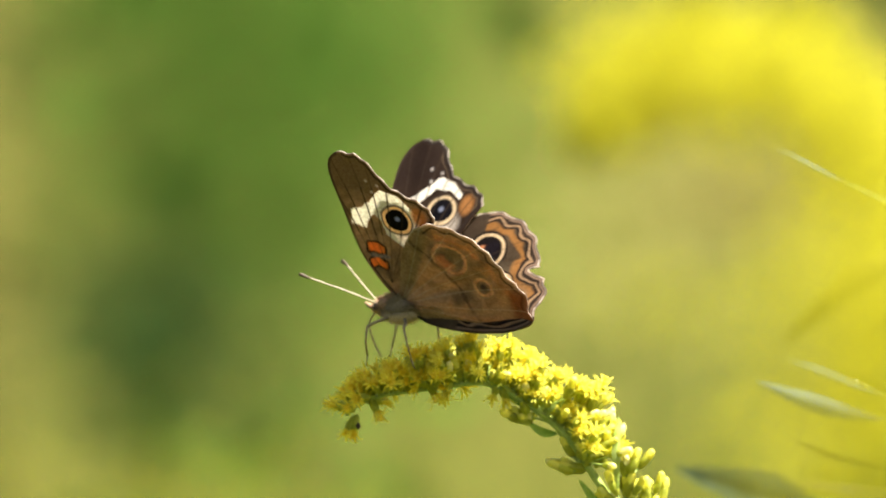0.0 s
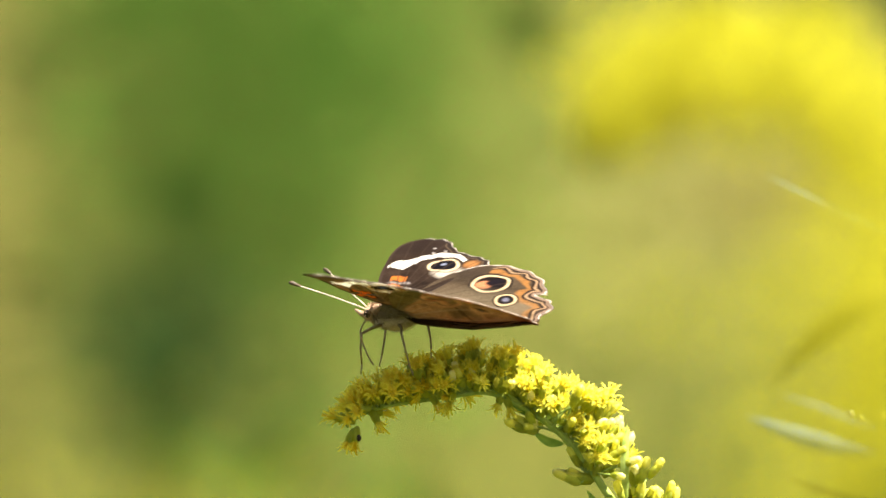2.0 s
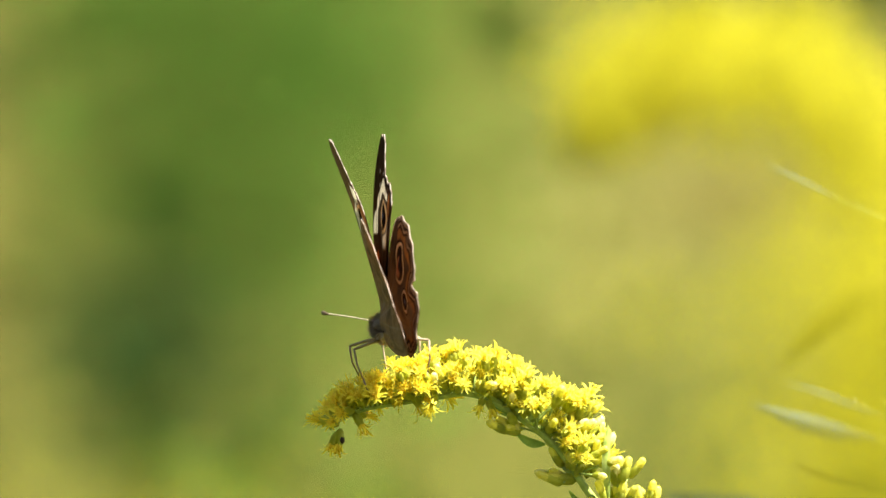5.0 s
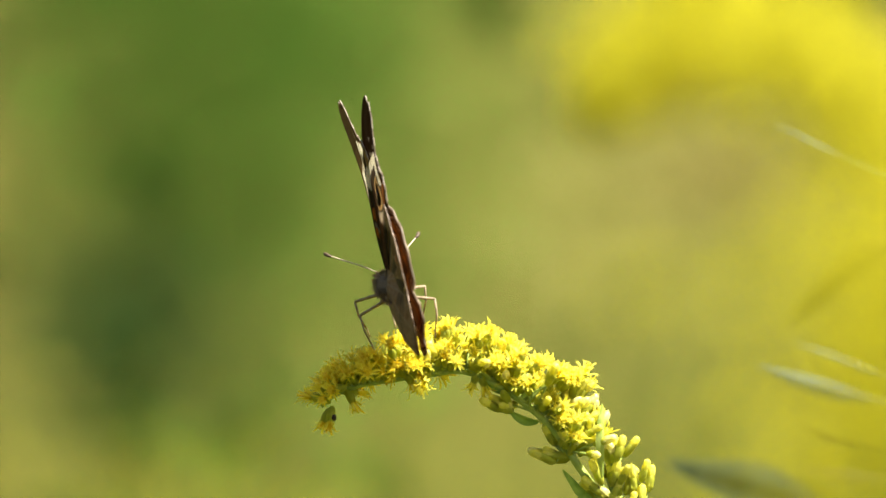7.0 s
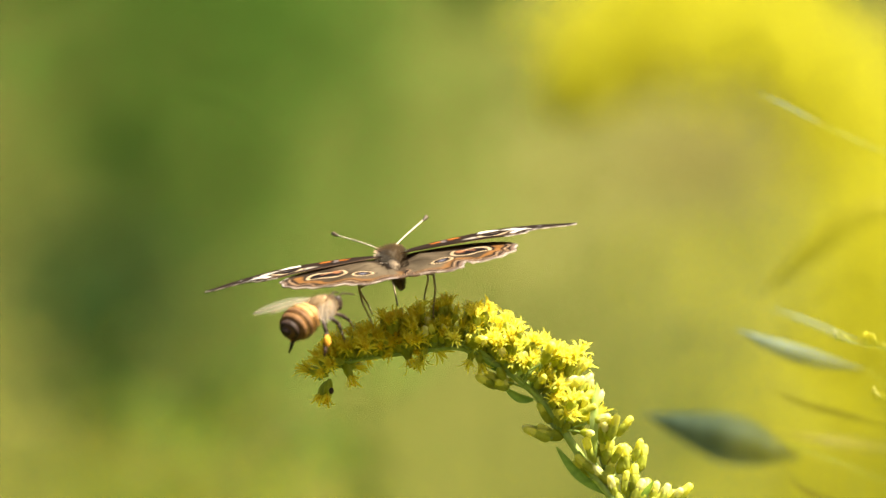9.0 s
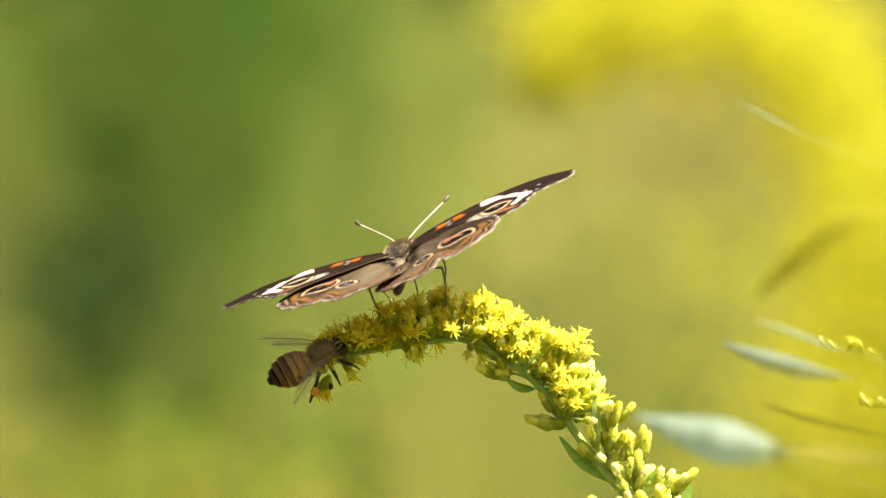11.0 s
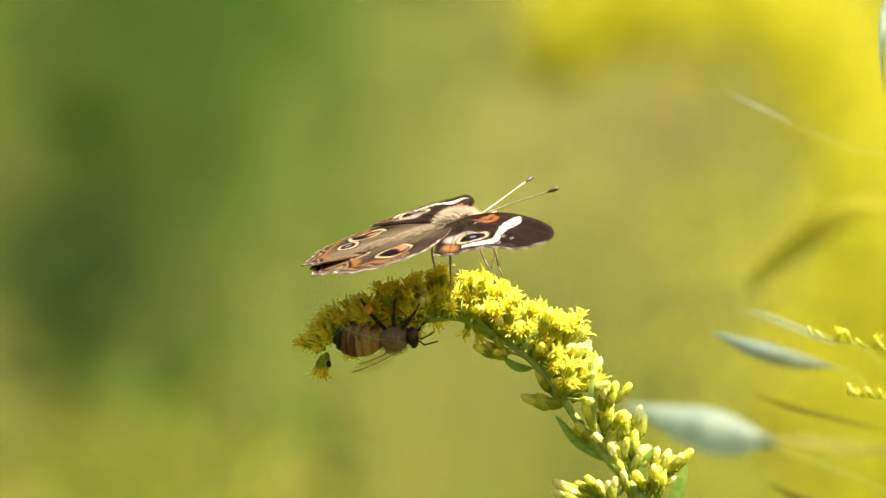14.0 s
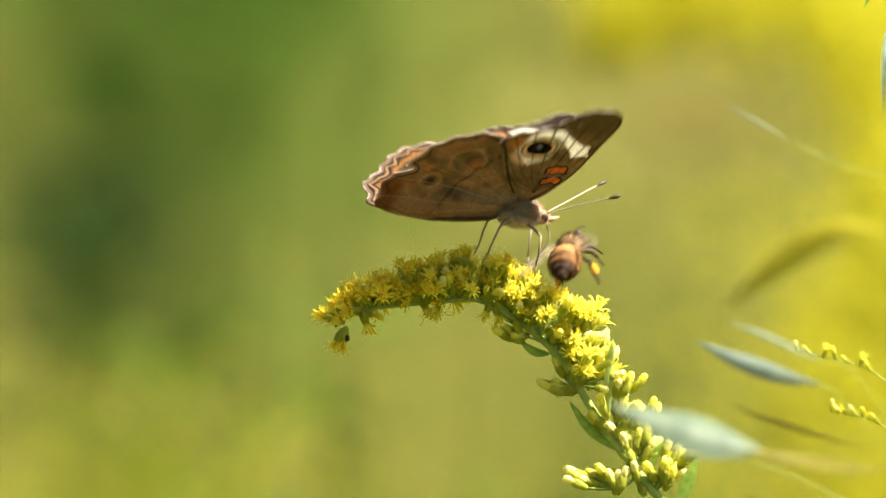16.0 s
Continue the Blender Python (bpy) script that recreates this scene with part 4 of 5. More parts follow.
def butterfly():
    rnd = random.Random(5)
    thing = tagged(new("butterfly"), "brown buckeye butterfly with eyespots and orange bars on its wings", "butterfly")
    bm = bmesh.new()
    egg(bm, L(0, 0, -7), (38 * U, 24 * U, 20 * U))
    fuzz(bm, L(0, 0, -7), (38 * U, 24 * U, 20 * U), 2600, 15 * U, rnd, 0, 0.9)
    part("thorax", bm, M_BODY, thing, "furry grey-brown thorax")
    bm = bmesh.new()
    egg(bm, L(-2, 0, -19), (38 * U, 22 * U, 19 * U))
    fuzz(bm, L(-2, 0, -19), (38 * U, 22 * U, 19 * U), 1100, 9 * U, rnd, 0, 0.8)
    part("breast", bm, M_BREAST, thing, "pale sandy fur below the thorax")
    bm = bmesh.new()
    for side in (1, -1):
        egg(bm, L(24, 12 * side, 0), (13 * U, 11 * U, 9 * U))
        fuzz(bm, L(24, 12 * side, 0), (13 * U, 11 * U, 9 * U), 260, 9 * U, rnd, 0, 0.6)
    part("collar", bm, M_HEAD, thing, "rusty fur collar behind the head")
    bm = bmesh.new()
    tube(bm, [L(-22, 0, -9), L(-50, 0, -11), L(-90, 0, -13), L(-130, 0, -14), L(-160, 0, -15), L(-180, 0, -15)], [13 * U, 12 * U, 11 * U, 10 * U, 7 * U, 2.5 * U], 16)
    fuzz(bm, L(-95, 0, -12), (88 * U, 11 * U, 11 * U), 1500, 6 * U, rnd, 0, 1.6)
    for side in (1, -1):
        fuzz(bm, L(-46, 14 * side, -5), (44 * U, 12 * U, 4 * U), 500, 12 * U, rnd, 0, 2.8)
    part("abdomen", bm, M_ABDOMEN, thing, "brown tapering abdomen")
    bm = bmesh.new()
    egg(bm, L(40, 0, -11), (13 * U, 13 * U, 12 * U))
    fuzz(bm, L(40, 0, -11), (13 * U, 13 * U, 12 * U), 250, 7 * U, rnd, 0, -0.2)
    tube(bm, [L(46, 0, -14), L(58, 0, -10), L(70, 0, -3)], [5 * U, 5 * U, 1.5 * U], 8)
    head = part("head", bm, M_HEAD, thing, "rusty head with pointed palps")
    feelers = []
    for side in (1, -1):
        bm = bmesh.new()
        egg(bm, L(43, 9.5 * side, -9), (7.5 * U, 5.5 * U, 7.5 * U))
        part("eye", bm, M_EYE, head, "dark brown compound eye")
        bm = bmesh.new()
        pts = spline([L(0, 0, 0), L(40, 25 * side, 12), L(78, 53 * side, 23), L(108, 75 * side, 31)], 14)
        tube(bm, pts, [1.15 * U] * 14, 6)
        ant = part("antenna", bm, M_ANT, thing, "thin pale antenna", Matrix.Translation(L(46, 5 * side, -2)))
        bm = bmesh.new()
        tube(bm, [pts[-2], pts[-1], pts[-1] + L(7, 3 * side, 2), pts[-1] + L(12, 5 * side, 3)], [1.6 * U, 3.2 * U, 3.9 * U, 1.5 * U], 8)
        part("club", bm, M_ANT_TIP, ant, "dark antenna club")
        feelers.append((ant, side))
    bm = bmesh.new()
    tube(bm, spline([L(50, 0, -20), L(62, 0, -44), L(52, 0, -78), L(40, 0, -100)], 12), [1.5 * U] * 12, 6)
    part("proboscis", bm, M_LEG, head, "thin curved tongue")
    for side in (1, -1):
        for x0, dx, knee, toe in ((14, 22, 62, 46), (-12, -26, 66, 52)):
            bm = bmesh.new()
            tube(bm, [L(x0, 8 * side, -26), L(x0 + dx * 0.6, knee * 0.55 * side, -30), L(x0 + dx, knee * side, -36)], [3.4 * U, 2.9 * U, 2.3 * U], 7)
            tube(bm, [L(x0 + dx, knee * side, -36), L(x0 + dx * 1.2, (knee - 2) * side, -64), L(x0 + dx * 1.3, (toe + 4) * side, -90)], [2.2 * U, 1.9 * U, 1.5 * U], 7)
            tube(bm, [L(x0 + dx * 1.3, (toe + 4) * side, -90), L(x0 + dx * 1.5, toe * side, -109)], [1.7 * U, 1.1 * U], 6)
            part("leg", bm, M_LEG, thing, "thin jointed leg")
    wings = {}
    for side, tag_ in ((1, "L"), (-1, "R")):
        wings["F" + tag_] = wing("forewing", FORE, fore_pattern, side, thing, "forewing with white band and black eyespot", 1.5)
        wings["H" + tag_] = wing("hindwing", HIND if side > 0 else HIND_TORN, hind_pattern, side, thing, "scalloped hindwing with two eyespots and orange border", -1.5)
    return thing, wings, feelers


# ---- honeybee ----
def bee():
    rnd = random.Random(8)
    thing = tagged(new("honeybee"), "honeybee with amber banded abdomen and fuzzy brown thorax", "bee")
    bm = bmesh.new()
    egg(bm, L(28, 0, 0), (25 * U, 22 * U, 22 * U))
    fuzz(bm, L(28, 0, 0), (25 * U, 22 * U, 22 * U), 900, 10 * U, rnd, 0, 0.1)
    part("thorax", bm, M_BEE_FUR, thing, "fuzzy tawny thorax")
    ab = None
    xs = (2, -12, -27, -42, -55, -66, -76)
    rs = (15, 25, 29, 28.5, 24, 16, 5)
    for k in range(6):
        bm = bmesh.new()
        x0, x1, r0, r1 = xs[k] + 3, xs[k + 1], rs[k], rs[k + 1]
        xm = x0 + (x1 - x0) * (0.78 if k < 2 else 0.6)
        rm = r0 + (r1 - r0) * 0.66 + 0.9
        tube(bm, [L(x0, 0, -k * 0.8), L(xm, 0, -k * 0.9)], [(r0 - 0.5) * U, rm * U], 20, 0)
        tube(bm, [L(xm, 0, -k * 0.9), L(x1 - 1, 0, -k - 1), L(x1 + 1.5, 0, -k - 1)], [rm * U, (r1 + 0.9) * U, (r1 + 0.1) * U], 20, 1)
        fuzz(bm, L(x0 - 4, 0, -k), (6 * U, rm * U, rm * U), 70, 5 * U, rnd, 0, 0.9)
        me = mesh_of("abdomen_segment", bm, M_BEE_AMBER if k < 4 else M_BEE_BAND, M_BEE_BAND if k < 4 else M_BEE_DARK)
        part("abdomen_segment", me, None, thing, "amber band with dark hind edge")
    bm = bmesh.new()
    egg(bm, L(60, 0, -4), (11 * U, 18 * U, 16 * U))
    fuzz(bm, L(60, 0, -4), (11 * U, 18 * U, 16 * U), 200, 5 * U, rnd, 0, -0.3)
    head = part("head", bm, M_BEE_DARK, thing, "dark triangular head")
    for side in (1, -1):
        bm = bmesh.new()
        egg(bm, L(61, 14 * side, -2), (8 * U, 6 * U, 13 * U))
        part("eye", bm, M_EYE, head, "glossy dark compound eye")
        bm = bmesh.new()
        tube(bm, [L(70, 4 * side, 2), L(80, 10 * side, 8), L(102, 16 * side, -2)], [1.4 * U, 1.5 * U, 1.3 * U], 6)
        part("antenna", bm, M_BEE_DARK, head, "short elbowed antenna")
        for j, (x0, dx, dy, dz) in enumerate(((44, 22, 26, -34), (30, 2, 34, -40), (14, -30, 34, -46))):
            bm = bmesh.new()
            a, b = L(x0, 12 * side, -14), L(x0 + dx * 0.6, dy * 0.9 * side, -12 + dz * 0.35)
            c, d = L(x0 + dx, dy * side, dz), L(x0 + dx * 1.4, (dy + 3) * side, dz - 18)
            tube(bm, [a, b], [3.2 * U, 3.6 * U], 7)
            tube(bm, [b, c], [3.4 * U, (5.0 if j == 2 else 2.6) * U], 7)
            tube(bm, [c, d], [(4.0 if j == 2 else 2.0) * U, 1.3 * U], 7)
            leg = part("leg", bm, M_BEE_DARK, thing, "dark jointed leg")
            if j == 2:
                bm = bmesh.new()
                egg(bm, b.lerp(c, 0.7) + L(0, 3 * side, 0), (8 * U, 5 * U, 11 * U))
                part("pollen_basket", bm, M_POLLEN, leg, "orange pollen load")
        for name, x0, pts, w in (("forewing", 32, ((0, 4, 0), (-30, 24, 5), (-64, 48, 3), (-90, 64, 0)), 15), ("hindwing", 20, ((0, 5, -1), (-24, 18, 2), (-48, 34, 0), (-62, 41, -2)), 10)):
            bm = bmesh.new()
            blade(bm, [L(x0 + p[0], (12 + p[1]) * side, 14 + p[2]) for p in pts], w * U, 0.04, (0.5, 0.8 * side, 0.1), power=0.55, steps=18)
            wing_ob = part(name, bm, M_BEE_WING, thing, "clear veined wing")
            wing_ob.data.materials.append(M_BEE_DARK)
            bm = bmesh.new()
            tube(bm, [L(x0 + p[0], (12 + p[1]) * side, 14.6 + p[2]) for p in pts], 0.7 * U, 5)
            part("vein", bm, M_LEG, wing_ob)
    return thing


BUTTERFLY, WINGS, FEELERS = butterfly()
BEE = bee()
PASSING_BEE = tagged(copy_thing(BEE, Matrix.Translation((-1, 0, 1))), "brown honeybee flying past, close and out of focus", "bee")


# ---- what moves ----
def perch(x, y, yaw, pitch, roll):
    p = at(x, y)
    return pose(p.x, p.y, p.z, roll, -pitch, yaw)


def left(angle, sweep, twist):
    return pose(0, 0, 0, angle, 0, 0) @ pose(0, 0, 0, 0, twist, 0) @ pose(0, 0, 0, 0, 0, -sweep)


def right(angle, sweep, twist):
    return pose(0, 0, 0, -angle, 0, 0) @ pose(0, 0, 0, 0, twist, 0) @ pose(0, 0, 0, 0, 0, sweep)


def fly(x, y, depth, up, turn, roll):
    """The bee's pose: up tips its head up in the picture plane, turn swings it away, roll about its own length."""
    return Matrix.Translation(at(x, y, depth)) @ pose(0, 0, 0, 0, -up, 0) @ pose(0, 0, 0, 0, 0, turn) @ pose(0, 0, 0, roll, 0, 0)


def motions():
    walk(BUTTERFLY, [
        (0, perch(708.1, 535.0, 154.5, 2.4, -8.1)),
        (0.5, perch(710.3, 532.8, 157.2, 2.6, -7.9)),
        (0.9, perch(663.4, 528.2, 159.9, 0.1, -7.6)),
        (1, perch(687.7, 539.0, 161.7, -1.1, -7.5)),
        (1.5, perch(694.5, 534.2, 160.9, 0.6, -7.4)),
        (2, perch(695.0, 531.4, 160.4, 0.8, -7.5)),
        (2.5, perch(680.6, 544.7, 181.9, 1.1, -8.3)),
        (3, perch(688.6, 532.4, 155.9, 1.1, -8.1)),
        (3.2, perch(695.7, 533.2, 137.5, 0.8, -6.6)),
        (3.5, perch(702.0, 535.2, 125.9, -2.8, -5.2)),
        (4, perch(700.4, 552.9, 105.7, -5.6, -2.2)),
        (6.5, perch(736.1, 534.0, 99.5, 19.7, -11.7)),
        (7, perch(733.9, 520.8, 100.4, 17.3, -12.1)),
        (7.5, perch(730.4, 511.1, 101.7, 10.6, -1.4)),
        (8, perch(718.9, 537.0, 102.3, -6.3, -1.8)),
        (8.5, perch(716.2, 542.2, 103.5, -6.7, -1.7)),
        (8.7, perch(703.5, 542.1, 82.9, 11.5, -0.5)),
        (9, perch(735.7, 519.9, 95.9, 13.0, -10.9)),
        (9.2, perch(749.6, 534.2, 111.1, 1.6, -2.6)),
        (11.5, perch(760.2, 515.9, 79.9, 22.7, -13.1)),
        (11.7, perch(738.7, 510.6, 76.4, 16.0, 2.6)),
        (12, perch(755.4, 528.5, 69.3, 9.4, 0.5)),
        (12.1, perch(780.7, 513.5, 50.8, 14.4, 1.5)),
        (12.2, perch(792.1, 515.7, 52.6, 15.9, 2.9)),
        (12.3, perch(783.3, 495.2, 31.9, 24.4, 4.2)),
        (12.4, perch(794.7, 498.6, 37.0, 19.6, 4.8)),
        (12.5, perch(795.5, 505.6, 38.5, 19.4, 5.9)),
        (13, perch(804.9, 507.4, 35.8, 19.8, 6.4)),
        (13.1, perch(811.8, 515.5, 33.5, 17.8, 6.7)),
        (13.2, perch(806.0, 510.1, 31.2, 14.9, 5.6)),
        (13.3, perch(831.9, 498.1, 22.3, 8.5, 6.1)),
        (13.4, perch(851.3, 501.2, 21.9, 8.5, 6.7)),
        (13.5, perch(861.8, 503.1, 14.1, 7.0, 6.4)),
        (13.7, perch(852.7, 513.6, 22.8, 6.7, 5.8)),
        (14, perch(860.6, 507.1, 11.7, 13.0, 7.0)),
        (14.5, perch(829.4, 503.9, 1.8, 17.9, 5.7)),
        (14.6, perch(828.8, 492.7, 1.8, 16.5, 7.0)),
        (14.8, perch(820.6, 499.2, 6.1, 11.8, 7.7)),
        (14.9, perch(835.1, 494.6, 5.2, 10.0, 7.8)),
        (15, perch(824.0, 500.8, 7.4, 5.4, 8.0)),
        (15.2, perch(840.6, 501.5, 6.8, 10.0, 7.5)),
        (15.4, perch(847.6, 502.7, 6.8, 11.8, 7.8)),
        (15.5, perch(844.4, 504.7, 7.4, 13.9, 7.8)),
        (15.6, perch(838.6, 500.7, 7.4, 15.3, 7.9)),
        (15.7, perch(855.5, 502.7, 24.4, 11.7, 7.0)),
        (15.8, perch(885.7, 514.4, -6.0, 1.6, 7.5)),
        (15.9, perch(900.9, 556.4, 20.0, -3.6, 7.4)),
        (16, perch(926.8, 513.1, 8.3, -11.1, 8.1)),
    ])
    walk(WINGS["FL"], [
        (0, left(61.4, -2.0, -5.1)),
        (0.5, left(66.7, -2.6, -6.5)),
        (0.9, left(34.8, -2.9, 2.6)),
        (1, left(25.2, 0.5, -5.3)),
        (1.5, left(9.6, -0.4, -6.5)),
        (2, left(18.5, -4.2, -5.3)),
        (2.5, left(77.5, -0.1, 1.8)),
        (3, left(65.8, -3.6, -5.9)),
        (3.2, left(31.7, -3.6, -7.2)),
        (3.5, left(14.9, 0.8, -8.6)),
        (4, left(51.9, 2.9, -5.6)),
        (6.5, left(90.0, 2.3, 1.0)),
        (7, left(89.0, 27.7, -0.4)),
        (7.5, left(33.7, 1.0, 7.0)),
        (8, left(36.7, 3.0, -4.5)),
        (8.5, left(49.6, 1.6, -3.0)),
        (8.7, left(3.1, 4.8, -0.1)),
        (9, left(-0.3, 5.0, 10.4)),
        (9.2, left(63.2, 0.0, 0.1)),
        (11.5, left(-10.2, -3.2, 10.3)),
        (11.7, left(0.3, 8.6, 3.9)),
        (12, left(40.3, 4.5, -2.2)),
        (12.1, left(22.1, -3.1, -2.1)),
        (12.2, left(-19.1, -10.4, -2.9)),
        (12.3, left(-25.0, 3.0, -3.0)),
        (12.4, left(-25.0, 3.0, -3.0)),
        (12.5, left(-26.0, 0.0, 0.0)),
        (13, left(-14.0, 0.0, -3.5)),
        (13.1, left(4.9, 3.8, -3.2)),
        (13.2, left(18.6, 4.6, -4.6)),
        (13.3, left(36.2, 4.8, -3.0)),
        (13.4, left(22.1, 4.8, -10.3)),
        (13.5, left(3.8, 4.1, -6.6)),
        (13.7, left(-4.6, 3.0, -2.7)),
        (14, left(-3.0, 0.0, -2.7)),
        (14.5, left(-1.3, 10.9, -1.1)),
        (14.6, left(-1.6, 8.9, 0.0)),
        (14.8, left(1.9, 13.2, -2.9)),
        (14.9, left(43.7, 4.8, -5.5)),
        (15, left(44.3, 5.1, 0.4)),
        (15.2, left(38.0, 7.4, -3.7)),
        (15.4, left(10.9, 13.9, -7.5)),
        (15.5, left(8.1, 13.6, -6.0)),
        (15.6, left(5.9, 15.4, -2.5)),
        (15.7, left(59.0, 4.2, -3.0)),
        (15.8, left(-17.2, 3.3, -9.2)),
        (15.9, left(45.0, 0.0, 0.0)),
        (16, left(25.5, 12.1, -11.4)),
    ])
    walk(WINGS["FR"], [
        (0, right(54.3, -1.3, 1.6)),
        (0.5, right(57.5, -1.1, 4.7)),
        (0.9, right(29.9, 6.5, 2.0)),
        (1, right(27.4, 6.0, -1.6)),
        (1.5, right(10.1, 6.0, -2.3)),
        (2, right(14.1, 0.3, -2.6)),
        (2.5, right(65.0, 0.0, 0.0)),
        (3, right(63.3, 2.4, 1.6)),
        (3.2, right(41.4, 2.1, -0.2)),
        (3.5, right(28.9, 5.4, -4.2)),
        (4, right(73.0, 0.4, -2.0)),
        (6.5, right(86.7, 16.6, -1.7)),
        (7, right(88.0, -5.7, -1.5)),
        (7.5, right(58.8, 6.9, -1.1)),
        (8, right(61.4, 0.5, -2.1)),
        (8.5, right(69.9, -0.8, -0.4)),
        (8.7, right(30.9, -0.2, -0.2)),
        (9, right(0.3, -0.9, 10.3)),
        (9.2, right(70.9, -3.3, 2.6)),
        (11.5, right(-0.4, 10.4, 6.8)),
        (11.7, right(38.7, -5.6, 0.2)),
        (12, right(80.4, 13.1, -11.2)),
        (12.1, right(67.2, 9.2, -7.8)),
        (12.2, right(41.8, 9.6, 2.1)),
        (12.3, right(4.0, 19.3, -5.2)),
        (12.4, right(1.1, 12.9, -7.8)),
        (12.5, right(5.7, 7.3, 6.4)),
        (13, right(15.0, 3.8, 2.2)),
        (13.1, right(29.1, 2.7, -4.8)),
        (13.2, right(42.1, 4.9, -9.6)),
        (13.3, right(61.5, 3.6, -12.3)),
        (13.4, right(35.3, 5.8, -12.0)),
        (13.5, right(23.2, 6.0, -9.4)),
        (13.7, right(-7.1, 1.8, -8.8)),
        (14, right(-3.0, 3.9, -4.7)),
        (14.5, right(-5.1, 5.1, -4.2)),
        (14.6, right(-0.9, 4.0, -7.5)),
        (14.8, right(7.1, 4.1, -11.5)),
        (14.9, right(40.5, 6.1, -15.0)),
        (15, right(45.5, 4.7, -14.8)),
        (15.2, right(36.4, 5.1, -12.8)),
        (15.4, right(1.4, 3.9, -9.0)),
        (15.5, right(0.5, 3.7, -8.3)),
        (15.6, right(-2.0, 4.3, -7.9)),
        (15.7, right(75.4, -3.9, -13.2)),
        (15.8, right(69.5, 1.0, -14.6)),
        (15.9, right(81.2, 13.1, -8.3)),
        (16, right(40.7, 5.0, -15.3)),
    ])
    walk(WINGS["HL"], [
        (0, left(56.0, 1.0, -5.1)),
        (0.5, left(62.0, 1.2, -6.5)),
        (0.9, left(34.8, 0.0, 2.6)),
        (1, left(21.0, 2.4, -5.3)),
        (1.5, left(10.5, 3.1, -6.5)),
        (2, left(19.0, 2.5, -5.3)),
        (2.5, left(77.8, 0.0, 1.8)),
        (3, left(61.9, 2.0, -5.9)),
        (3.2, left(32.6, 2.8, -7.2)),
        (3.5, left(16.7, 5.0, -8.6)),
        (4, left(45.6, 2.3, -5.6)),
        (6.5, left(90.3, -3.6, 1.0)),
        (7, left(89.1, -6.6, -0.4)),
        (7.5, left(33.8, 0.5, 7.0)),
        (8, left(36.7, 0.4, -4.5)),
        (8.5, left(46.7, 1.3, -3.0)),
        (8.7, left(3.1, 0.0, -0.1)),
        (9, left(0.9, 2.2, 6.4)),
        (9.2, left(63.2, 0.0, 0.1)),
        (11.5, left(-12.5, 6.4, 10.3)),
        (11.7, left(0.7, -6.6, 3.9)),
        (12, left(41.1, -4.6, -2.2)),
        (12.1, left(19.0, 2.5, -2.1)),
        (12.2, left(-19.1, 1.0, -2.9)),
        (12.3, left(-25.0, 1.0, -3.0)),
        (12.4, left(-25.0, 1.0, -3.0)),
        (12.5, left(-30.0, 0.0, 0.0)),
        (13, left(-12.0, -0.7, -3.5)),
        (13.1, left(4.9, 1.6, -3.2)),
        (13.2, left(20.1, -2.4, -4.6)),
        (13.3, left(36.2, 1.0, -3.0)),
        (13.4, left(21.2, 4.1, -10.3)),
        (13.5, left(0.6, 4.2, -6.6)),
        (13.7, left(-4.9, -4.8, -2.7)),
        (14, left(-3.2, 0.0, -2.7)),
        (14.5, left(-1.1, 6.5, -1.1)),
        (14.6, left(-2.7, 2.2, 0.0)),
        (14.8, left(-1.3, 10.4, -2.9)),
        (14.9, left(40.8, 0.6, -5.5)),
        (15, left(44.3, 1.0, 0.4)),
        (15.2, left(37.0, -1.7, -3.7)),
        (15.4, left(8.9, 5.4, -7.5)),
        (15.5, left(6.5, 5.3, -6.0)),
        (15.6, left(2.9, 8.2, -2.5)),
        (15.7, left(59.0, 1.0, -3.0)),
        (15.8, left(-17.3, 4.0, -9.2)),
        (15.9, left(45.0, 0.0, 0.0)),
        (16, left(24.1, -1.1, -11.4)),
    ])
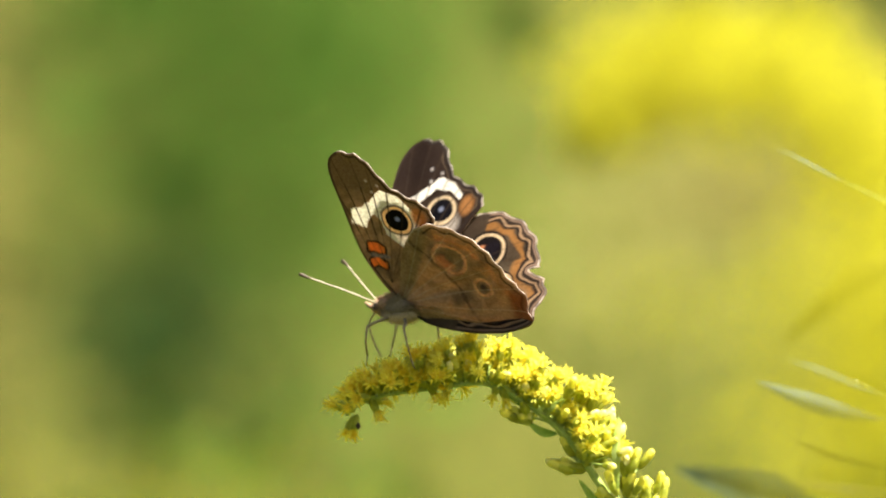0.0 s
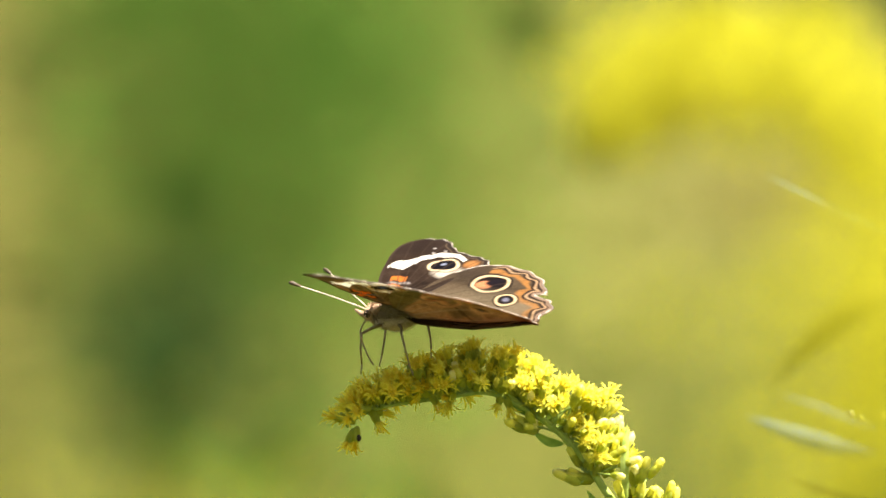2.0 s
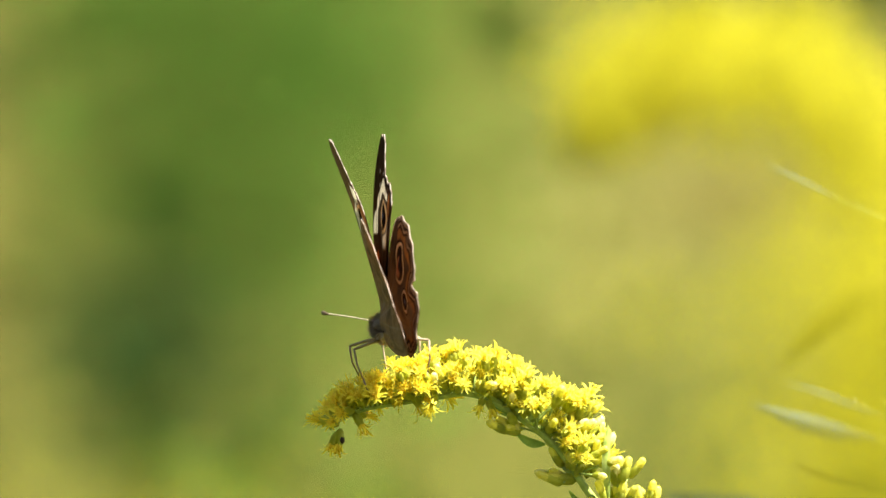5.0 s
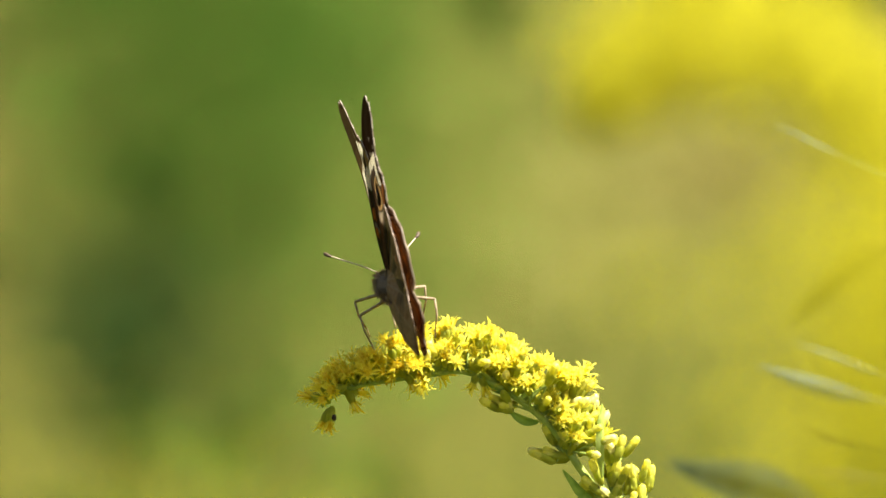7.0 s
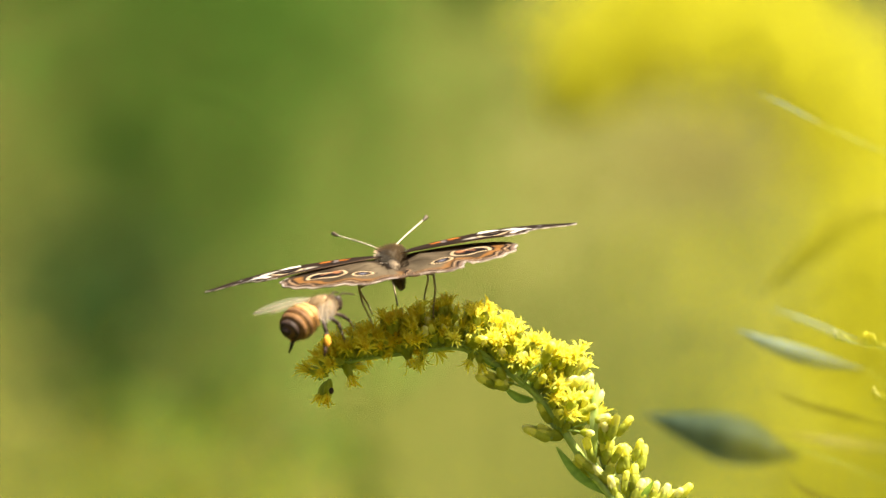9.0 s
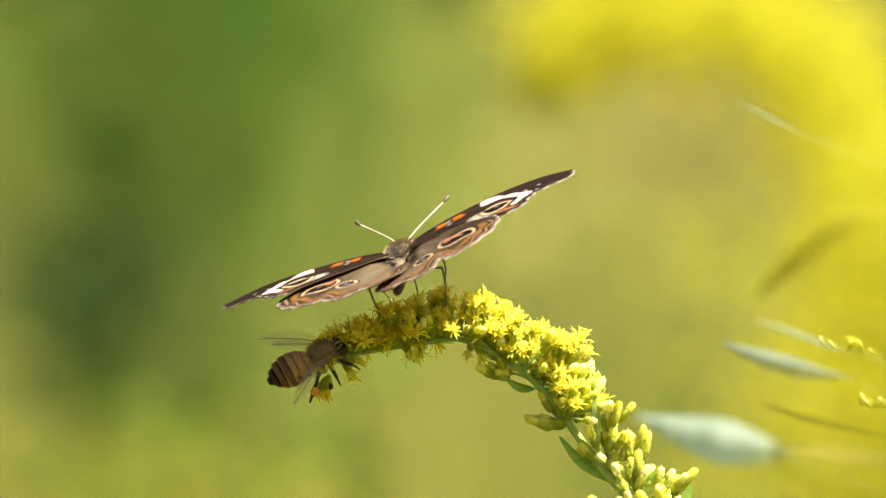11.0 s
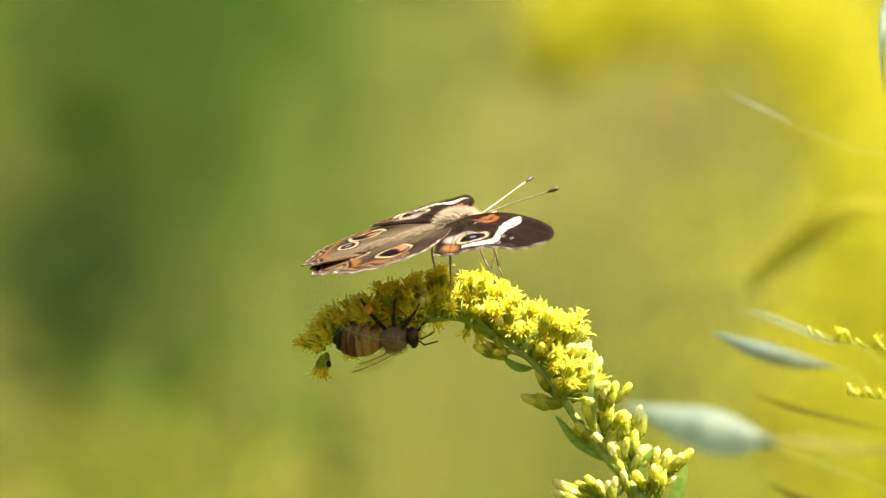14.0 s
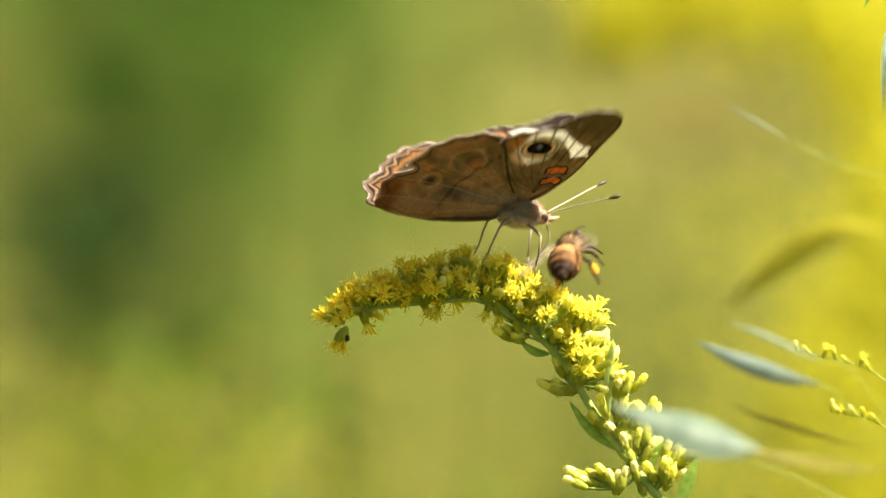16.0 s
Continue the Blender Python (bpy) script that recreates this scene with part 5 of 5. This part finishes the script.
    walk(WINGS["HR"], [
        (0, right(52.3, -4.0, 1.6)),
        (0.5, right(55.2, -5.2, 4.7)),
        (0.9, right(23.8, -4.7, 2.0)),
        (1, right(25.4, -1.1, -1.6)),
        (1.5, right(10.1, -1.1, -2.3)),
        (2, right(16.2, -2.7, -2.6)),
        (2.5, right(65.0, 0.0, 0.0)),
        (3, right(61.6, -4.0, 1.6)),
        (3.2, right(34.1, -2.0, -0.2)),
        (3.5, right(24.2, -1.2, -4.2)),
        (4, right(72.5, -2.0, -2.0)),
        (6.5, right(87.1, -4.0, -1.7)),
        (7, right(88.5, -7.3, -1.5)),
        (7.5, right(62.4, -1.5, -1.1)),
        (8, right(62.6, -2.8, -2.1)),
        (8.5, right(67.6, -2.4, -0.4)),
        (8.7, right(30.9, 0.0, -0.2)),
        (9, right(-1.3, 5.8, 6.3)),
        (9.2, right(70.3, -1.6, 2.6)),
        (11.5, right(2.0, 3.2, 6.8)),
        (11.7, right(38.7, 0.0, 0.2)),
        (12, right(81.4, -11.7, -11.2)),
        (12.1, right(63.7, -4.5, -7.8)),
        (12.2, right(42.0, -10.6, 2.1)),
        (12.3, right(3.1, -11.3, -5.2)),
        (12.4, right(7.1, -7.9, -7.8)),
        (12.5, right(4.7, 1.1, 0.4)),
        (13, right(10.9, -2.0, -1.8)),
        (13.1, right(28.6, 0.1, -4.8)),
        (13.2, right(40.4, -2.1, -9.6)),
        (13.3, right(64.8, -4.6, -12.3)),
        (13.4, right(36.2, 0.9, -12.0)),
        (13.5, right(23.3, 1.2, -9.4)),
        (13.7, right(-9.2, -5.2, -8.8)),
        (14, right(0.2, -3.6, -4.7)),
        (14.5, right(-6.2, 3.8, -4.2)),
        (14.6, right(-1.0, 0.8, -7.5)),
        (14.8, right(8.2, 11.4, -11.5)),
        (14.9, right(44.5, -5.2, -15.0)),
        (15, right(45.9, -4.8, -14.8)),
        (15.2, right(43.3, -4.5, -12.8)),
        (15.4, right(1.9, 6.2, -9.0)),
        (15.5, right(2.1, 4.0, -8.3)),
        (15.6, right(-0.1, 9.1, -7.9)),
        (15.7, right(75.6, 0.5, -13.2)),
        (15.8, right(73.0, -4.2, -14.6)),
        (15.9, right(81.7, -2.1, -8.3)),
        (16, right(46.8, 2.9, -15.3)),
    ])
    walk(BEE, [
        (0, fly(-300, 1200, 0, 20, 0, 0)),
        (3.2, fly(181, 926, -0.2, 20, 10, 20)),
        (3.3, fly(382, 786, -0.2, 25, 20, 20)),
        (3.4, fly(579, 658, -0.2, 25, 20, 20)),
        (3.5, fly(931, 589, -0.24, 10, 0, 20)),
        (3.6, fly(1334, 560, -0.24, 0, 0, 20)),
        (3.8, fly(1869, 491, -0.24, 0, 0, 20)),
        (4.6, fly(1862, 1681, 0, 0, 40, 20)),
        (5.6, fly(319, 1661, 0, 0, 80, 20)),
        (7.5, fly(234, 1254, 0, 0, 60, 20)),
        (7.7, fly(290, 998, 0, 20, 30, 30)),
        (7.8, fly(394, 874, -0.035, 10, 10, 30)),
        (7.9, fly(582, 778, -0.035, 60, 60, 30)),
        (8, fly(613, 707, -0.035, 40, 60, 40)),
        (8.1, fly(640, 639, -0.035, 40, 60, 40)),
        (8.2, fly(642, 611, -0.035, 50, 60, 50)),
        (8.3, fly(551, 581, -0.035, 60, 60, 60)),
        (8.4, fly(290, 483, -0.035, 20, 20, 40)),
        (8.5, fly(152, 507, -0.035, 5, 10, 20)),
        (8.6, fly(109, 567, -0.035, 0, 10, 20)),
        (8.7, fly(164, 635, -0.035, 5, 10, 20)),
        (8.8, fly(283, 651, -0.035, 5, 10, 20)),
        (8.9, fly(515, 631, -0.035, 30, 40, 30)),
        (9, fly(596, 621, -0.035, 32, 48, 30)),
        (9.1, fly(580, 606, -0.035, 35, 45, 30)),
        (9.2, fly(499, 681, -0.035, 20, 20, 30)),
        (9.8, fly(572, 706, 0, 20, 20, 40)),
        (11.3, fly(612, 711, -0.004, 25, 0, 70)),
        (11.5, fly(631, 727, -0.004, 25, 0, 80)),
        (12, fly(652, 720, -0.006, 30, 0, 80)),
        (12.5, fly(659, 716, -0.006, 31, 0, 80)),
        (13, fly(661, 711, -0.006, 32, 0, 80)),
        (13.5, fly(692, 713, -0.006, 8, -10, 138)),
        (14, fly(719, 714, -0.006, 2, -10, 146)),
        (14.5, fly(720, 713, -0.006, 14, -10, 150)),
        (15, fly(751, 690, -0.008, 82, 0, 90)),
        (15.5, fly(773, 700, -0.006, 42, 0, 95)),
        (15.7, fly(779, 710, -0.006, 30, 0, 90)),
        (15.8, fly(805, 640, -0.012, 78, 0, 80)),
        (15.9, fly(932, 640, -0.005, 70, 0, 80)),
        (16, fly(1010, 593, 0, 68, 62, 40)),
    ])
    walk(PASSING_BEE, [
        (0, fly(-900, -500, 0.1, 0, 0, 0)),
        (8.4, fly(-205, -430, 0, 0, 0, 10)),
        (8.6, fly(624, -141, 0, 0, 0, 10)),
        (8.7, fly(618, 120, 0.02, 0, 10, 10)),
        (8.8, fly(652, -170, 0, 0, 10, 10)),
        (9.1, fly(-435, -606, -0.1, 0, 60, 10)),
        (10, fly(-806, -130, -0.2, 0, 120, 10)),
        (11, fly(-830, 1508, -0.25, 0, 175, 10)),
        (11.7, fly(1112, 1570, -0.38, 25, 175, 10)),
        (11.8, fly(893, 1192, -0.38, 30, 175, 10)),
        (11.9, fly(606, 831, -0.38, 25, 175, 10)),
        (12, fly(277, 662, -0.38, 20, 170, 10)),
        (12.1, fly(-173, 570, -0.38, 10, 170, 10)),
        (12.5, fly(-794, 497, -0.25, 0, 170, 10)),
        (16, fly(-893, -264, -0.1, 0, 170, 10)),
    ])
    def sway(x, y):
        p = at(1720 + x, 441 + EYE_Z / U + y)
        return pose(p.x, p.y, p.z)

    walk(STALK, [(0, sway(0, 0)), (1.5, sway(-35, 33)), (3, sway(-24, 57)), (4.2, sway(-5, 40)), (7, sway(20, 0)), (9, sway(-10, -28)), (11.3, sway(-40, 25)), (12.5, sway(-46, 35)), (14.5, sway(-55, 30)), (15.5, sway(-70, 40)), (16, sway(-105, 55))])

    # the large plume leans over slowly
    foot = ARCH.location.copy()
    walk(ARCH, [(t, pose(*foot, 0, lean, 0)) for t, lean in ((0, 0.7), (4.2, 0.8), (6.5, 1.7), (9, 1.4), (11.3, 1.1), (13, 1.6), (14.5, 2.2), (16, 2.6))])

    # antennae, raised and lowered
    for ant, side in FEELERS:
        walk(ant, [(t, pose(46 * U, 5 * side * U, -2 * U, 0, -up, 0)) for t, up in ((0, 12), (3, 12), (4, -3), (6.5, -8), (7.2, -6), (8, 6), (8.7, -12), (9.2, -4), (11.5, -5), (12, 14), (12.5, 0), (13.4, 4), (14, -4), (14.6, -4), (15, 0), (15.6, -2), (16, 18))])

    # the broad leaf turns over as the stalk sways
    def turned(angle, dx, dy):
        return Matrix.Translation(HINGE + Vector((dx * U, 0, -dy * U))) @ Matrix.Rotation(radians(angle), 4, at(1445, 886, -0.16) - at(1185, 812, -0.16))

    walk(BROAD_LEAF, [(0, turned(62, 15, 16)), (3, turned(60, 10, 14)), (7, turned(55, 0, 24)), (8, turned(25, 8, 30)), (9, turned(50, 0, 10)), (11.3, turned(5, 8, -16)), (13, turned(0, 5, -18)), (13.4, turned(24, 5, -14)), (13.9, turned(16, 5, -14)), (14.4, turned(0, 0, -20)), (15, turned(0, 5, -22)), (16, turned(0, 15, -24))])


motions()
